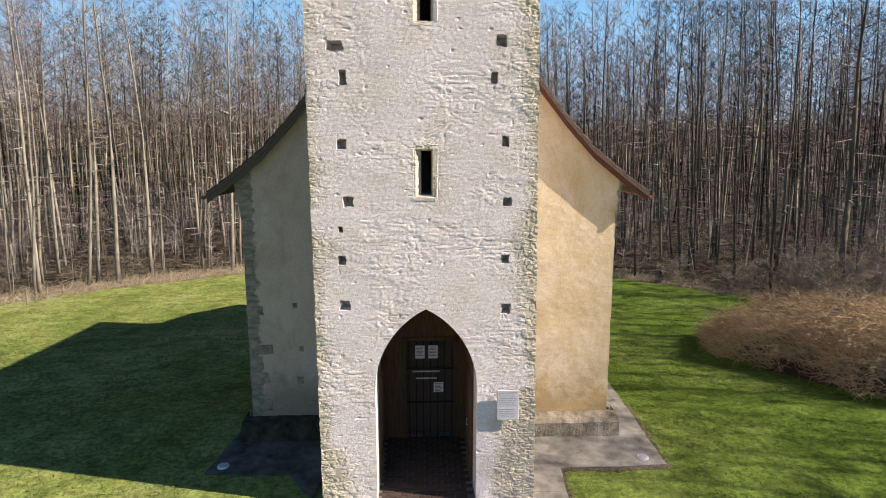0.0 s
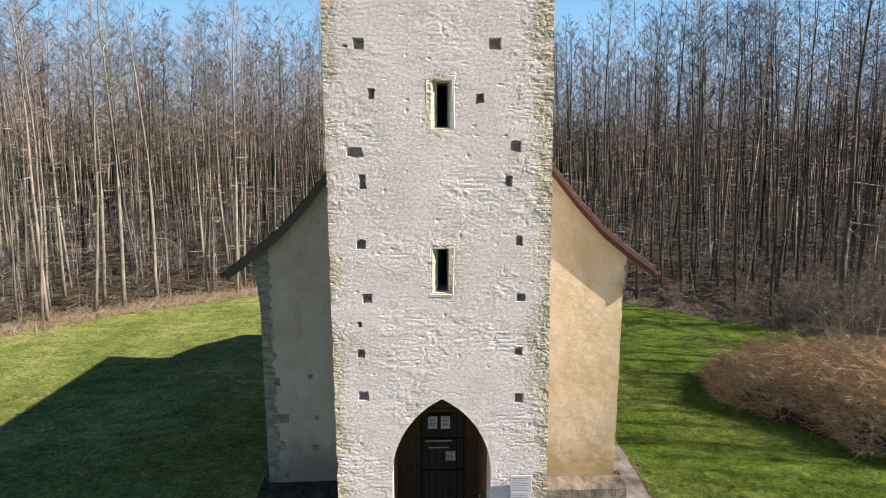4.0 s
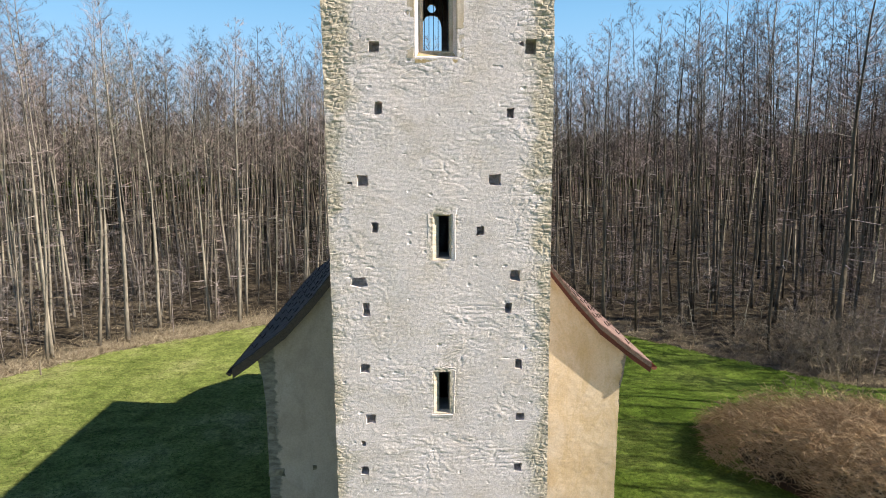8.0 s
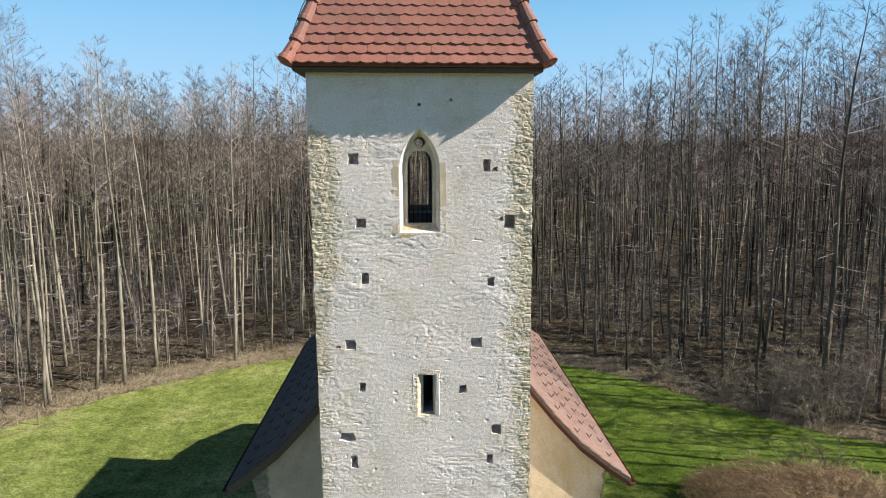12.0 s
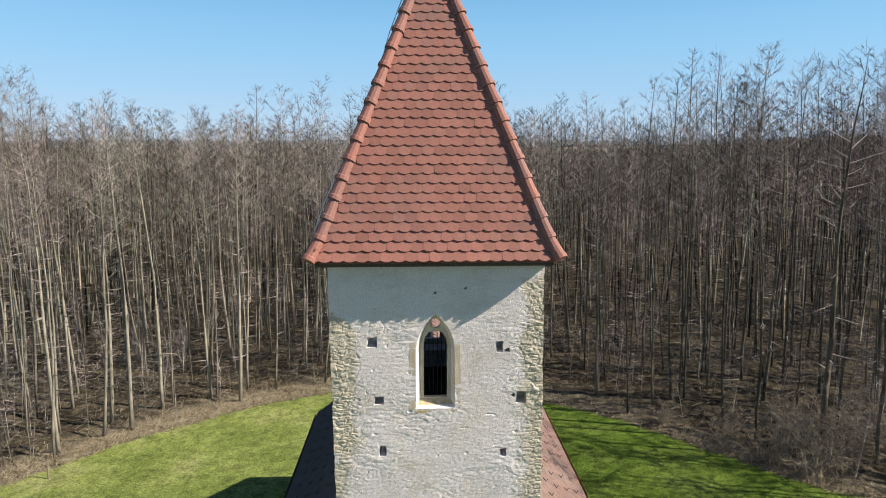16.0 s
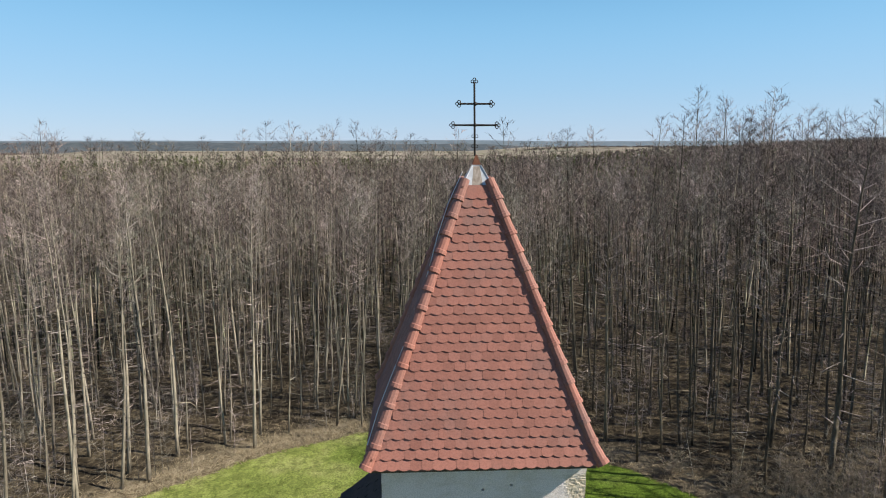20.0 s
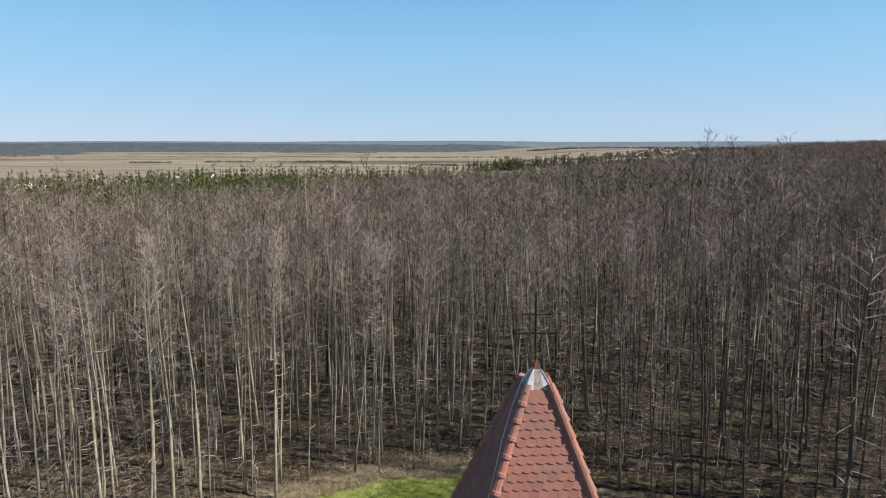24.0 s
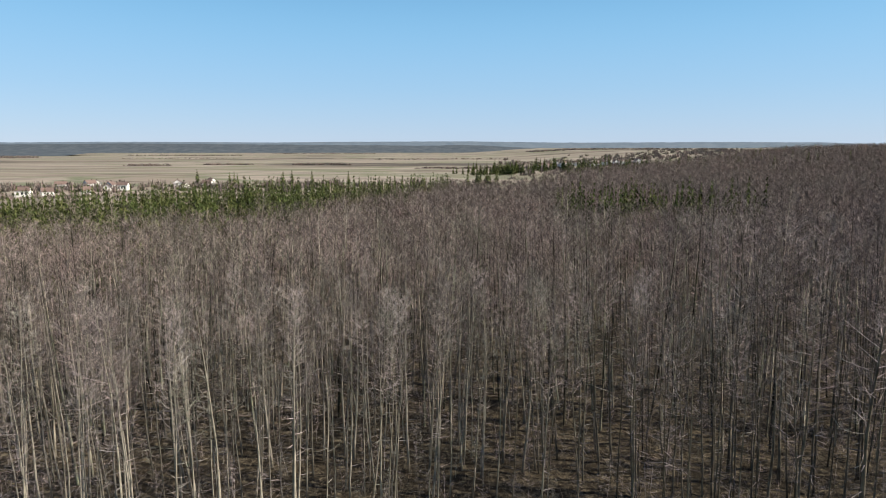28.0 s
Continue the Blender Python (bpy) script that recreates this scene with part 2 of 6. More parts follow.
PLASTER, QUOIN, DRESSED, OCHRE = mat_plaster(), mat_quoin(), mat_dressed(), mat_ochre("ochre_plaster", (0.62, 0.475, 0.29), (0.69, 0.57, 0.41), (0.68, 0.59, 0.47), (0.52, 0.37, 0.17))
# Left gable: the same plaster, greyed and darkened to carry the tower's shade.
SHADEPLASTER = mat_ochre("shaded_plaster", (0.42, 0.335, 0.265), (0.50, 0.405, 0.33), (0.53, 0.45, 0.38), (0.34, 0.265, 0.20))
TILE = mat_tile("clay_tile", (0.285, 0.122, 0.094), (0.195, 0.118, 0.104))
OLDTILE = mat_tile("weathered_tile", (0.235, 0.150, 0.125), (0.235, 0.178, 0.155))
# Left slope: tile colour taken nearly to black for the shade on it.
SHADETILE = mat_tile("shaded_tile", (0.055, 0.045, 0.040), (0.035, 0.036, 0.030))
GROUND = mat_ground()
# Pale for the sunlit west, darkened for trunks seen from their shaded side.
BARK, SHADEBARK = mat_bark("pale_bark", (0.28, 0.26, 0.225)), mat_bark("shaded_bark", (0.145, 0.13, 0.106))
TWIG = mat_twig("twigs", (0.066, 0.058, 0.055), (0.180, 0.158, 0.153), (0.34, 0.302, 0.292), patch=0.12)
CANOPY = mat_twig("far_twigs", (0.066, 0.054, 0.050), (0.148, 0.122, 0.112), (0.258, 0.218, 0.202), patch=0.07)
# Trunks deep in the wood: low tones darkened for the gloom between stems.
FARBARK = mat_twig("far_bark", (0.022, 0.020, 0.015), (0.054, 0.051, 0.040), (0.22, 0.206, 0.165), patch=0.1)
NEEDLE = mat_twig("needles", (0.018, 0.034, 0.013), (0.042, 0.062, 0.020), (0.092, 0.105, 0.038), patch=0.06)
BRAMBLE = mat_twig("bramble", (0.080, 0.048, 0.028), (0.275, 0.178, 0.096), (0.57, 0.44, 0.28))
DRYGRASS = mat_twig("dry_grass", (0.17, 0.135, 0.09), (0.33, 0.28, 0.19), (0.50, 0.43, 0.31))
BLADE = mat_twig("grass_blades", (0.06, 0.11, 0.018), (0.11, 0.175, 0.034), (0.20, 0.24, 0.075))
WOOD = mat_simple("brown_boards", (0.07, 0.035, 0.015), (0.16, 0.085, 0.04), 0.75, scale=5, stretch=(6, 6, 0.6), bump=0.4)
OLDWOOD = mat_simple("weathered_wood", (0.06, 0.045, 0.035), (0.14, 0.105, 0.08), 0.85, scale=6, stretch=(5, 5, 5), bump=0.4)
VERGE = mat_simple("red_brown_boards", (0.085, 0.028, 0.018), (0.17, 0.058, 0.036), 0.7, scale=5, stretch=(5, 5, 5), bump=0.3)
WIRE = mat_simple("bright_wire", (0.62, 0.63, 0.64), (0.74, 0.75, 0.76), 0.5, 0.0, 6, bump=0)
STREAK = mat_simple("rust_streaked_zinc", (0.20, 0.155, 0.12), (0.40, 0.36, 0.32), 0.55, 0.2, 5, stretch=(4, 4, 0.5), bump=0.1)
IRON = mat_simple("dark_iron", (0.018, 0.016, 0.015), (0.04, 0.034, 0.03), 0.6, 0.6, 20)
RUST = mat_simple("rusty_iron", (0.11, 0.045, 0.025), (0.20, 0.085, 0.05), 0.8, 0.2, 20)
ZINC = mat_simple("zinc_sheet", (0.42, 0.44, 0.46), (0.62, 0.64, 0.66), 0.45, 0.35, 6, bump=0.1)
COPPER = mat_simple("painted_gutter", (0.20, 0.075, 0.05), (0.28, 0.11, 0.075), 0.5, 0.3, 8, bump=0.1)
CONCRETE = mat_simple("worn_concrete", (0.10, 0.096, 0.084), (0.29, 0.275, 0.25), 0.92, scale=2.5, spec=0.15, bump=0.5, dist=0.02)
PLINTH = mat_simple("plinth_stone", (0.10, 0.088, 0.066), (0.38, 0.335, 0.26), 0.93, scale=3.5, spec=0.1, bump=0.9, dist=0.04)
BRICKFLOOR = mat_simple("brick_paving", (0.05, 0.036, 0.029), (0.105, 0.073, 0.057), 0.9, scale=6, bump=0.4, varied=True)
# Mossy concrete and plinth, darkened further to stand for the tower's shade.
SHADEMOSS = mat_simple("mossy_shaded_concrete", (0.022, 0.026, 0.016), (0.15, 0.15, 0.13), 0.95, scale=1.8, spec=0.1, bump=0.6, dist=0.03)
SHADEPLINTH = mat_simple("mossy_shaded_plinth", (0.018, 0.02, 0.012), (0.085, 0.08, 0.055), 0.95, scale=4, spec=0.1, bump=0.9, dist=0.05)
LICHEN = mat_simple("lichened_stone", (0.42, 0.27, 0.10), (0.66, 0.56, 0.38), 0.95, scale=9, spec=0.1, bump=0.5)
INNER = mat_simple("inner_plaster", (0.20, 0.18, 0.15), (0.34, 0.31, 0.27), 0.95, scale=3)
PAPER = mat_simple("paper", (0.74, 0.73, 0.70), (0.82, 0.81, 0.79), 0.7, scale=3, bump=0)
INK = mat_simple("ink", (0.10, 0.10, 0.11), (0.16, 0.16, 0.17), 0.7, scale=9, bump=0)
BOARD = mat_simple("notice_board", (0.56, 0.55, 0.57), (0.64, 0.63, 0.65), 0.45, scale=4, bump=0)
WHITEWALL = mat_simple("house_plaster", (0.74, 0.71, 0.66), (0.86, 0.84, 0.80), 0.9, scale=0.4, bump=0, varied=True)
HOUSEROOF = mat_simple("house_roof", (0.10, 0.075, 0.066), (0.22, 0.15, 0.125), 0.85, scale=0.6, bump=0, varied=True)
PANE = mat_simple("dark_pane", (0.02, 0.022, 0.025), (0.05, 0.055, 0.06), 0.15, scale=2, bump=0)
LAMPGLASS = mat_simple("frosted_lamp", (0.28, 0.28, 0.27), (0.40, 0.40, 0.39), 0.3, scale=5, bump=0)
# Ridge colours carry the haze of distance: blue-grey, palest on the farthest.
HAZEWOOD = mat_simple("hazed_ridge", (0.062, 0.077, 0.092), (0.105, 0.122, 0.135), 1.0, scale=0.02, spec=0.0, bump=0)
HAZEWOOD_B = mat_simple("farthest_hazed_ridge", (0.115, 0.15, 0.185), (0.16, 0.195, 0.225), 1.0, scale=0.015, spec=0.0, bump=0)
SOIL = mat_simple("bare_soil", (0.045, 0.040, 0.024), (0.17, 0.145, 0.095), 0.97, scale=14, spec=0.05, bump=0.9, dist=0.03)
THICKETCORE = mat_twig("thicket_core", (0.035, 0.026, 0.018), (0.06, 0.044, 0.03))
STICKS = mat_twig("dead_sticks", (0.05, 0.04, 0.03), (0.15, 0.12, 0.088), (0.30, 0.25, 0.19))
CANE = mat_twig("pale_canes", (0.12, 0.100, 0.072), (0.35, 0.30, 0.23))


# ---- mesh helpers ----
def mesh_of(name, verts, faces, *mats, smooth=False):
    me = bpy.data.meshes.new(name)
    me.from_pydata([tuple(v) for v in verts], [], [tuple(f) for f in faces])
    for m in mats:
        me.materials.append(m)
    if smooth:
        me.shade_smooth()
    me.update()
    return me


def mesh_np(name, verts, tris, *mats):
    """A mesh of triangles straight from arrays."""
    verts, tris = np.asarray(verts, dtype=np.float32), np.asarray(tris, dtype=np.int32)
    me = bpy.data.meshes.new(name)
    me.vertices.add(len(verts))
    me.vertices.foreach_set("co", verts.ravel())
    me.loops.add(tris.size)
    me.loops.foreach_set("vertex_index", tris.ravel())
    me.polygons.add(len(tris))
    me.polygons.foreach_set("loop_start", np.arange(0, tris.size, 3, dtype=np.int32))
    me.update(calc_edges=True)
    for m in mats:
        me.materials.append(m)
    return me


def part(name, data, material, parent, label=""):
    """Links a bmesh or a mesh as one object under a thing or a part."""
    if isinstance(data, bmesh.types.BMesh):
        me = bpy.data.meshes.new(name)
        data.normal_update()
        data.to_mesh(me)
        data.free()
    else:
        me = data
    if material and not me.materials:
        me.materials.append(material)
    ob = new(name, me)
    ob.parent = parent
    if label:
        ob["label"] = label
    return ob


def thing(name, label, category, at=(0, 0, 0), turn=0.0, group="", kind=""):
    ob = new(name)
    ob.empty_display_size = 0.2
    ob.matrix_basis = pose(*at, 0, 0, turn)
    return tagged(ob, label, category, group, kind)


def box(bm, x0, x1, y0, y1, z0, z1, bevel=0.0, rough=0.0):
    """A bevelled box, with corners moved a little at random."""
    m = Matrix.LocRotScale(((x0 + x1) / 2, (y0 + y1) / 2, (z0 + z1) / 2), None, (x1 - x0, y1 - y0, z1 - z0))
    vs = bmesh.ops.create_cube(bm, size=1.0, matrix=m)["verts"]
    if bevel:
        es = list({e for v in vs for e in v.link_edges})
        r = bmesh.ops.bevel(bm, geom=es, offset=bevel, segments=1, affect="EDGES")
        vs = [v for v in r["verts"]] or vs
    if rough:
        for v in vs:
            if v.is_valid:
                v.co += Vector((random.uniform(-rough, rough) for _ in range(3)))
    return bm


def boxed(*a, **k):
    return box(bmesh.new(), *a, **k)


def tube(points, radius, sides=6, closed=True):
    """A round bar along points."""
    bm = bmesh.new()
    rings = []
    pts = [Vector(p) for p in points]
    for i, p in enumerate(pts):
        d = (pts[min(i + 1, len(pts) - 1)] - pts[max(i - 1, 0)]).normalized()
        q = d.to_track_quat("Z", "Y")
        r = radius[i] if isinstance(radius, (list, tuple)) else radius
        rings.append([bm.verts.new(p + q @ Vector((r * math.cos(a), r * math.sin(a), 0))) for a in (2 * math.pi * k / sides for k in range(sides))])
    for a, b in zip(rings, rings[1:]):
        for k in range(sides):
            bm.faces.new((a[k], a[(k + 1) % sides], b[(k + 1) % sides], b[k]))
    if closed:
        bm.faces.new(rings[0][::-1])
        bm.faces.new(rings[-1])
    return bm


def inside(poly, x, z):
    """Which of the points lie in the closed polygon."""
    r = np.zeros(x.shape, bool)
    for (ax, az), (bx, bz) in zip(poly, np.roll(poly, -1, 0)):
        if az != bz:
            r ^= ((az > z) != (bz > z)) & (x < (bx - ax) * (z - az) / (bz - az) + ax)
    return r


def dense(poly, step=0.012):
    out = []
    for a, b in zip(poly, np.roll(poly, -1, 0)):
        n = max(1, int(np.hypot(*(b - a)) / step))
        out += [a + (b - a) * k / n for k in range(n)]
    return np.array(out)


def rect(x, z, w, h):
    return np.array([(x - w / 2, z - h / 2), (x + w / 2, z - h / 2), (x + w / 2, z + h / 2), (x - w / 2, z + h / 2)])


def pointed(x, z0, w, spring, top, n=12):
    """A pointed arch: straight jambs to the springing, two arcs above."""
    rise, half = top - spring, w / 2
    r = (half * half + rise * rise) / (2 * half)
    a1 = math.asin(min(1, rise / r))
    right = [(x + half - r + r * math.cos(a1 * k / n), spring + r * math.sin(a1 * k / n)) for k in range(n + 1)]
    left = [(2 * x - px, pz) for px, pz in right[-2::-1]]
    return np.array([(x - half, z0), (x + half, z0)] + right + left)


def circle(x, z, r, n=16):
    return np.array([(x + r * math.cos(2 * math.pi * k / n), z + r * math.sin(2 * math.pi * k / n)) for k in range(n)])


def pierced(x0, x1, z0, z1, cell, cuts, shape):
    """A wall skin in x and z with openings. cuts: (polygon, depth, inner scale, closed behind). shape(x, z) gives x and y of a point of the skin."""
    nx, nz = max(2, round((x1 - x0) / cell)), max(2, round((z1 - z0) / cell))
    X, Z = np.meshgrid(np.linspace(x0, x1, nx + 1), np.linspace(z0, z1, nz + 1))
    cx, cz = (X[:-1, :-1] + X[1:, 1:]) / 2, (Z[:-1, :-1] + Z[1:, 1:]) / 2
    gone = np.full(cx.shape, -1)
    for k, (poly, *_) in enumerate(cuts):
        gone[inside(poly, cx, cz)] = k
    idx = np.arange(X.size).reshape(X.shape)
    edges = {}
    for k, (poly, *_) in enumerate(cuts):
        hit = np.argwhere(gone == k)
        lines = dense(poly)
        rim = set()
        for i, j in hit:
            for di, dj, a, b in ((-1, 0, (i, j), (i, j + 1)), (1, 0, (i + 1, j + 1), (i + 1, j)), (0, -1, (i + 1, j), (i, j)), (0, 1, (i, j + 1), (i + 1, j + 1))):
                ii, jj = i + di, j + dj
                if not (0 <= ii < gone.shape[0] and 0 <= jj < gone.shape[1]):
                    continue
                if gone[ii, jj] == -1:
                    edges.setdefault(k, []).append((idx[a], idx[b]))
                    rim |= {a, b}
        for a in rim:
            d = (lines[:, 0] - X[a]) ** 2 + (lines[:, 1] - Z[a]) ** 2
            p = lines[np.argmin(d)]
            X[a], Z[a] = p[0], p[1]
    verts = []
    for x, z in zip(X.ravel(), Z.ravel()):
        sx, sy = shape(x, z)
        verts.append((sx, sy, z))
    faces = [(idx[i, j], idx[i, j + 1], idx[i + 1, j + 1], idx[i + 1, j]) for i, j in np.argwhere(gone == -1)]
    for k, es in edges.items():
        poly, depth, shrink, closed, *shift = cuts[k]
        sx, sz = shrink if isinstance(shrink, tuple) else (shrink, shrink)
        c = (poly.max(0) + poly.min(0)) / 2
        inner = {}
        for v in {v for e in es for v in e}:
            x, y, z = verts[v]
            inner[v] = len(verts)
            verts.append((c[0] + (x - c[0]) * sx + (shift[0] if shift else 0.0), depth, c[1] + (z - c[1]) * sz))
        for a, b in es:
            faces.append((b, a, inner[a], inner[b]))
        if closed:
            mid = len(verts)
            verts.append((c[0] + (shift[0] if shift else 0.0), depth + 0.01, c[1]))
            for a, b in es:
                faces.append((inner[b], inner[a], mid))
    return verts, faces


class Spikes:
    """Gathers thin tapered three-sided bars as triangles."""

    def __init__(self):
        self.a, self.b, self.r, self.q = [], [], [], []
        self.fa, self.fb, self.fr = [], [], []

    def add(self, a, b, ra, rb=0.0):
        self.a.append(a)
        self.b.append(b)
        self.r.append(ra)
        self.q.append(rb)

    def fine(self, a, b, r):
        self.fa.append(a)
        self.fb.append(b)
        self.fr.append(r)

    def arrays(self):
        a, b = np.array(self.a, dtype=float).reshape(-1, 3), np.array(self.b, dtype=float).reshape(-1, 3)
        r, q = np.array(self.r)[:, None], np.array(self.q)[:, None]
        d = b - a
        d /= np.linalg.norm(d, axis=1)[:, None] + 1e-9
        up = np.where(np.abs(d[:, 2:3]) > 0.9, np.array([[1.0, 0, 0]]), np.array([[0, 0, 1.0]]))
        u = np.cross(d, up)
        u /= np.linalg.norm(u, axis=1)[:, None] + 1e-9
        w = np.cross(d, u)
        cs = [(math.cos(k * 2.0944), math.sin(k * 2.0944)) for k in range(3)]
        low = [a + r * (c * u + s * w) for c, s in cs]
        high = [b + q * (c * u + s * w) for c, s in cs]
        sharp = (q[:, 0] == 0)
        v = np.stack(low + high, 1).reshape(-1, 3)
        full = np.nonzero(~sharp)[0][:, None] * 6
        one = np.nonzero(sharp)[0][:, None] * 6
        tris = [one + np.array([[k, (k + 1) % 3, 3]]) for k in range(3)]
        for k in range(3):
            tris += [full + np.array([[k, (k + 1) % 3, 3 + (k + 1) % 3]]), full + np.array([[k, 3 + (k + 1) % 3, 3 + k]])]
        tris = np.concatenate(tris)
        if self.fa:
            a, b, r = np.array(self.fa, dtype=float), np.array(self.fb, dtype=float), np.array(self.fr)[:, None]
            d = b - a
            side = np.cross(d, np.random.default_rng(3).normal(size=d.shape))
            side /= np.linalg.norm(side, axis=1)[:, None] + 1e-9
            n = len(v)
            v = np.concatenate([v, np.stack([a + side * r, a - side * r, b], 1).reshape(-1, 3)])
            tris = np.concatenate([tris, n + np.arange(3 * len(a)).reshape(-1, 3)])
        return v, tris.astype(np.int32)


def unit(v):
    return v / (np.linalg.norm(v) + 1e-9)


def scatter_np(variants, places):
    """Joins turned and scaled copies of (verts, tris) variants into one pair of arrays."""
    vs, ts, n = [], [], 0
    for k, x, y, z, a, s, sz, *lean in places:
        v, t = variants[k % len(variants)]
        c, d = math.cos(a), math.sin(a)
        w = np.empty_like(v)
        w[:, 0], w[:, 1], w[:, 2] = (v[:, 0] * c - v[:, 1] * d) * s + x, (v[:, 0] * d + v[:, 1] * c) * s + y, v[:, 2] * sz + z
        if lean:
            w[:, 0] += lean[0] * (w[:, 2] - z)
        vs.append(w)
        ts.append(t + n)
        n += len(v)
    return np.concatenate(vs), np.concatenate(ts)


# ---- ground ----
def smooth01(t):
    t = np.clip(t, 0, 1)
    return t * t * (3 - 2 * t)


def height(x, y):
    """The ground: level by the church, falling gently behind it, a wooded hill far on the right."""
    x, y = np.asarray(x, float), np.asarray(y, float)
    z = -3.0 * (1 - np.exp(-np.maximum(y - 4, 0) / 18))
    z = z - 4.0 * smooth01((y - 120) / 400)
    return z + 23 * smooth01((x - 230) / 520) * smooth01((y - 200) / 480) + 0.25 * np.sin(x / 17) * smooth01((y - 30) / 30)


EDGE = np.array([(-60, -40), (-52, 2), (-36, 13), (-24, 22), (-20, 27.4), (-13.3, 33), (-6, 36.6), (3, 37), (10, 32.6), (14, 29.6), (17, 26.0), (20.0, 22.0), (22.5, 19), (26, 16.8), (27.5, 12), (28.5, 4), (29, -8), (30, -40)])


def lawn_depth(x, y):
    """Distance in metres into the lawn (minus: outside)."""
    x, y = np.asarray(x, float), np.asarray(y, float)
    d = np.full(x.shape, 1e9)
    for (ax, ay), (bx, by) in zip(EDGE, np.roll(EDGE, -1, 0)):
        ux, uy = bx - ax, by - ay
        t = np.clip(((x - ax) * ux + (y - ay) * uy) / (ux * ux + uy * uy), 0, 1)
        d = np.minimum(d, np.hypot(x - ax - t * ux, y - ay - t * uy))
    return np.where(inside(EDGE, x, y), d, -d)


def build_ground():
    fx, fy = np.arange(-46, 46.1, 0.6), np.arange(-14, 56.1, 0.6)
    far = 46 * 1.16 ** np.arange(1, 33)
    xs = np.concatenate([-far[::-1], fx, far])
    xs = xs[np.abs(xs) < 4900]
    back = 56 + (1.17 ** np.arange(1, 40) - 1) * 14
    ys = np.concatenate([-14 - (1.25 ** np.arange(1, 26)[::-1] - 1) * 8, fy, back[back < 4900]])
    X, Y = np.meshgrid(xs, ys)
    Z = height(X, Y)
    Z = Z + np.where(lawn_depth(X, Y) < 0, 0.12, 0.03) * np.sin(X * 2.1 + np.sin(Y * 1.3)) * np.sin(Y * 1.7) * (np.hypot(X, Y - 4) > 9)
    idx = np.arange(X.size).reshape(X.shape)
    quads = np.stack([idx[:-1, :-1], idx[:-1, 1:], idx[1:, 1:], idx[1:, :-1]], -1).reshape(-1, 4)
    me = mesh_of("ground", np.stack([X, Y, Z], -1).reshape(-1, 3).tolist(), quads.tolist(), GROUND, smooth=True)
    la = me.attributes.new("lawn", "FLOAT", "POINT")
    la.data.foreach_set("value", np.clip(0.25 + lawn_depth(X, Y) / 3.0, 0, 1).ravel().astype(np.float32))
    sa = me.attributes.new("straw", "FLOAT", "POINT")
    sa.data.foreach_set("value", (np.exp(-((lawn_depth(X, Y) + 1.3) / 1.7) ** 2) * np.where(X < 8, 1.0, 0.55)).ravel().astype(np.float32))
    fa = me.attributes.new("field", "FLOAT", "POINT")
    U = X / np.maximum(Y, 1)
    fl = smooth01((Y - 330 - 1600 * np.maximum(U - 0.14, 0)) / 60)
    fa.data.foreach_set("value", fl.ravel().astype(np.float32))
    return tagged(new("ground", me), "mown green lawn running into brown leaf litter and pale fields", "ground", kind="structure")


build_ground()


# ---- church tower ----
def left_x(z):
    return -1.97 - 0.0045 * z


def right_x(z):
    return 2.09 - 0.0145 * z


def ramp01(v):
    return min(1.0, max(0.0, v))


# worn stretches of the two corners: from height, to height, strength, width
WORN_LEFT = ((11.45, 14.15, 1.2, 0.60), (9.4, 10.3, 0.9, 0.40), (5.6, 11.4, 0.58, 0.45), (1.2, 5.6, 0.60, 0.38), (-1.0, 1.5, 1.05, 0.7))
WORN_RIGHT = ((10.2, 14.9, 1.3, 0.50), (8.9, 10.4, 0.85, 0.62), (2.2, 8.9, 0.72, 0.46), (-1.0, 2.5, 1.2, 0.95))


def roughness_at(x, z):
    """How far the wash is gone and rubble shows: along the corners, at the foot and round the openings."""
    n = noise.noise(Vector((x * 1.3, 3.1, z * 1.1))) * 0.25 + noise.noise(Vector((x * 4.1, 7.7, z * 3.6))) * 0.10
    k = 0.0
    for d, zones in ((x - left_x(z), WORN_LEFT), (right_x(z) - x, WORN_RIGHT)):
        for z0, z1, strength, wide in zones:
            end = ramp01((z - z0 + n) / 0.25) * ramp01((z1 - z + n) / 0.25)
            k = max(k, end * strength * (1.15 - (d - n) / wide))
    for zc in (6.335, 9.27):
        k = max(k, 0.75 - max(0, abs(x) - 0.15 + n * 0.5) / 0.3 - max(0, abs(z - zc) - 0.4) / 0.35)
    return ramp01(k)


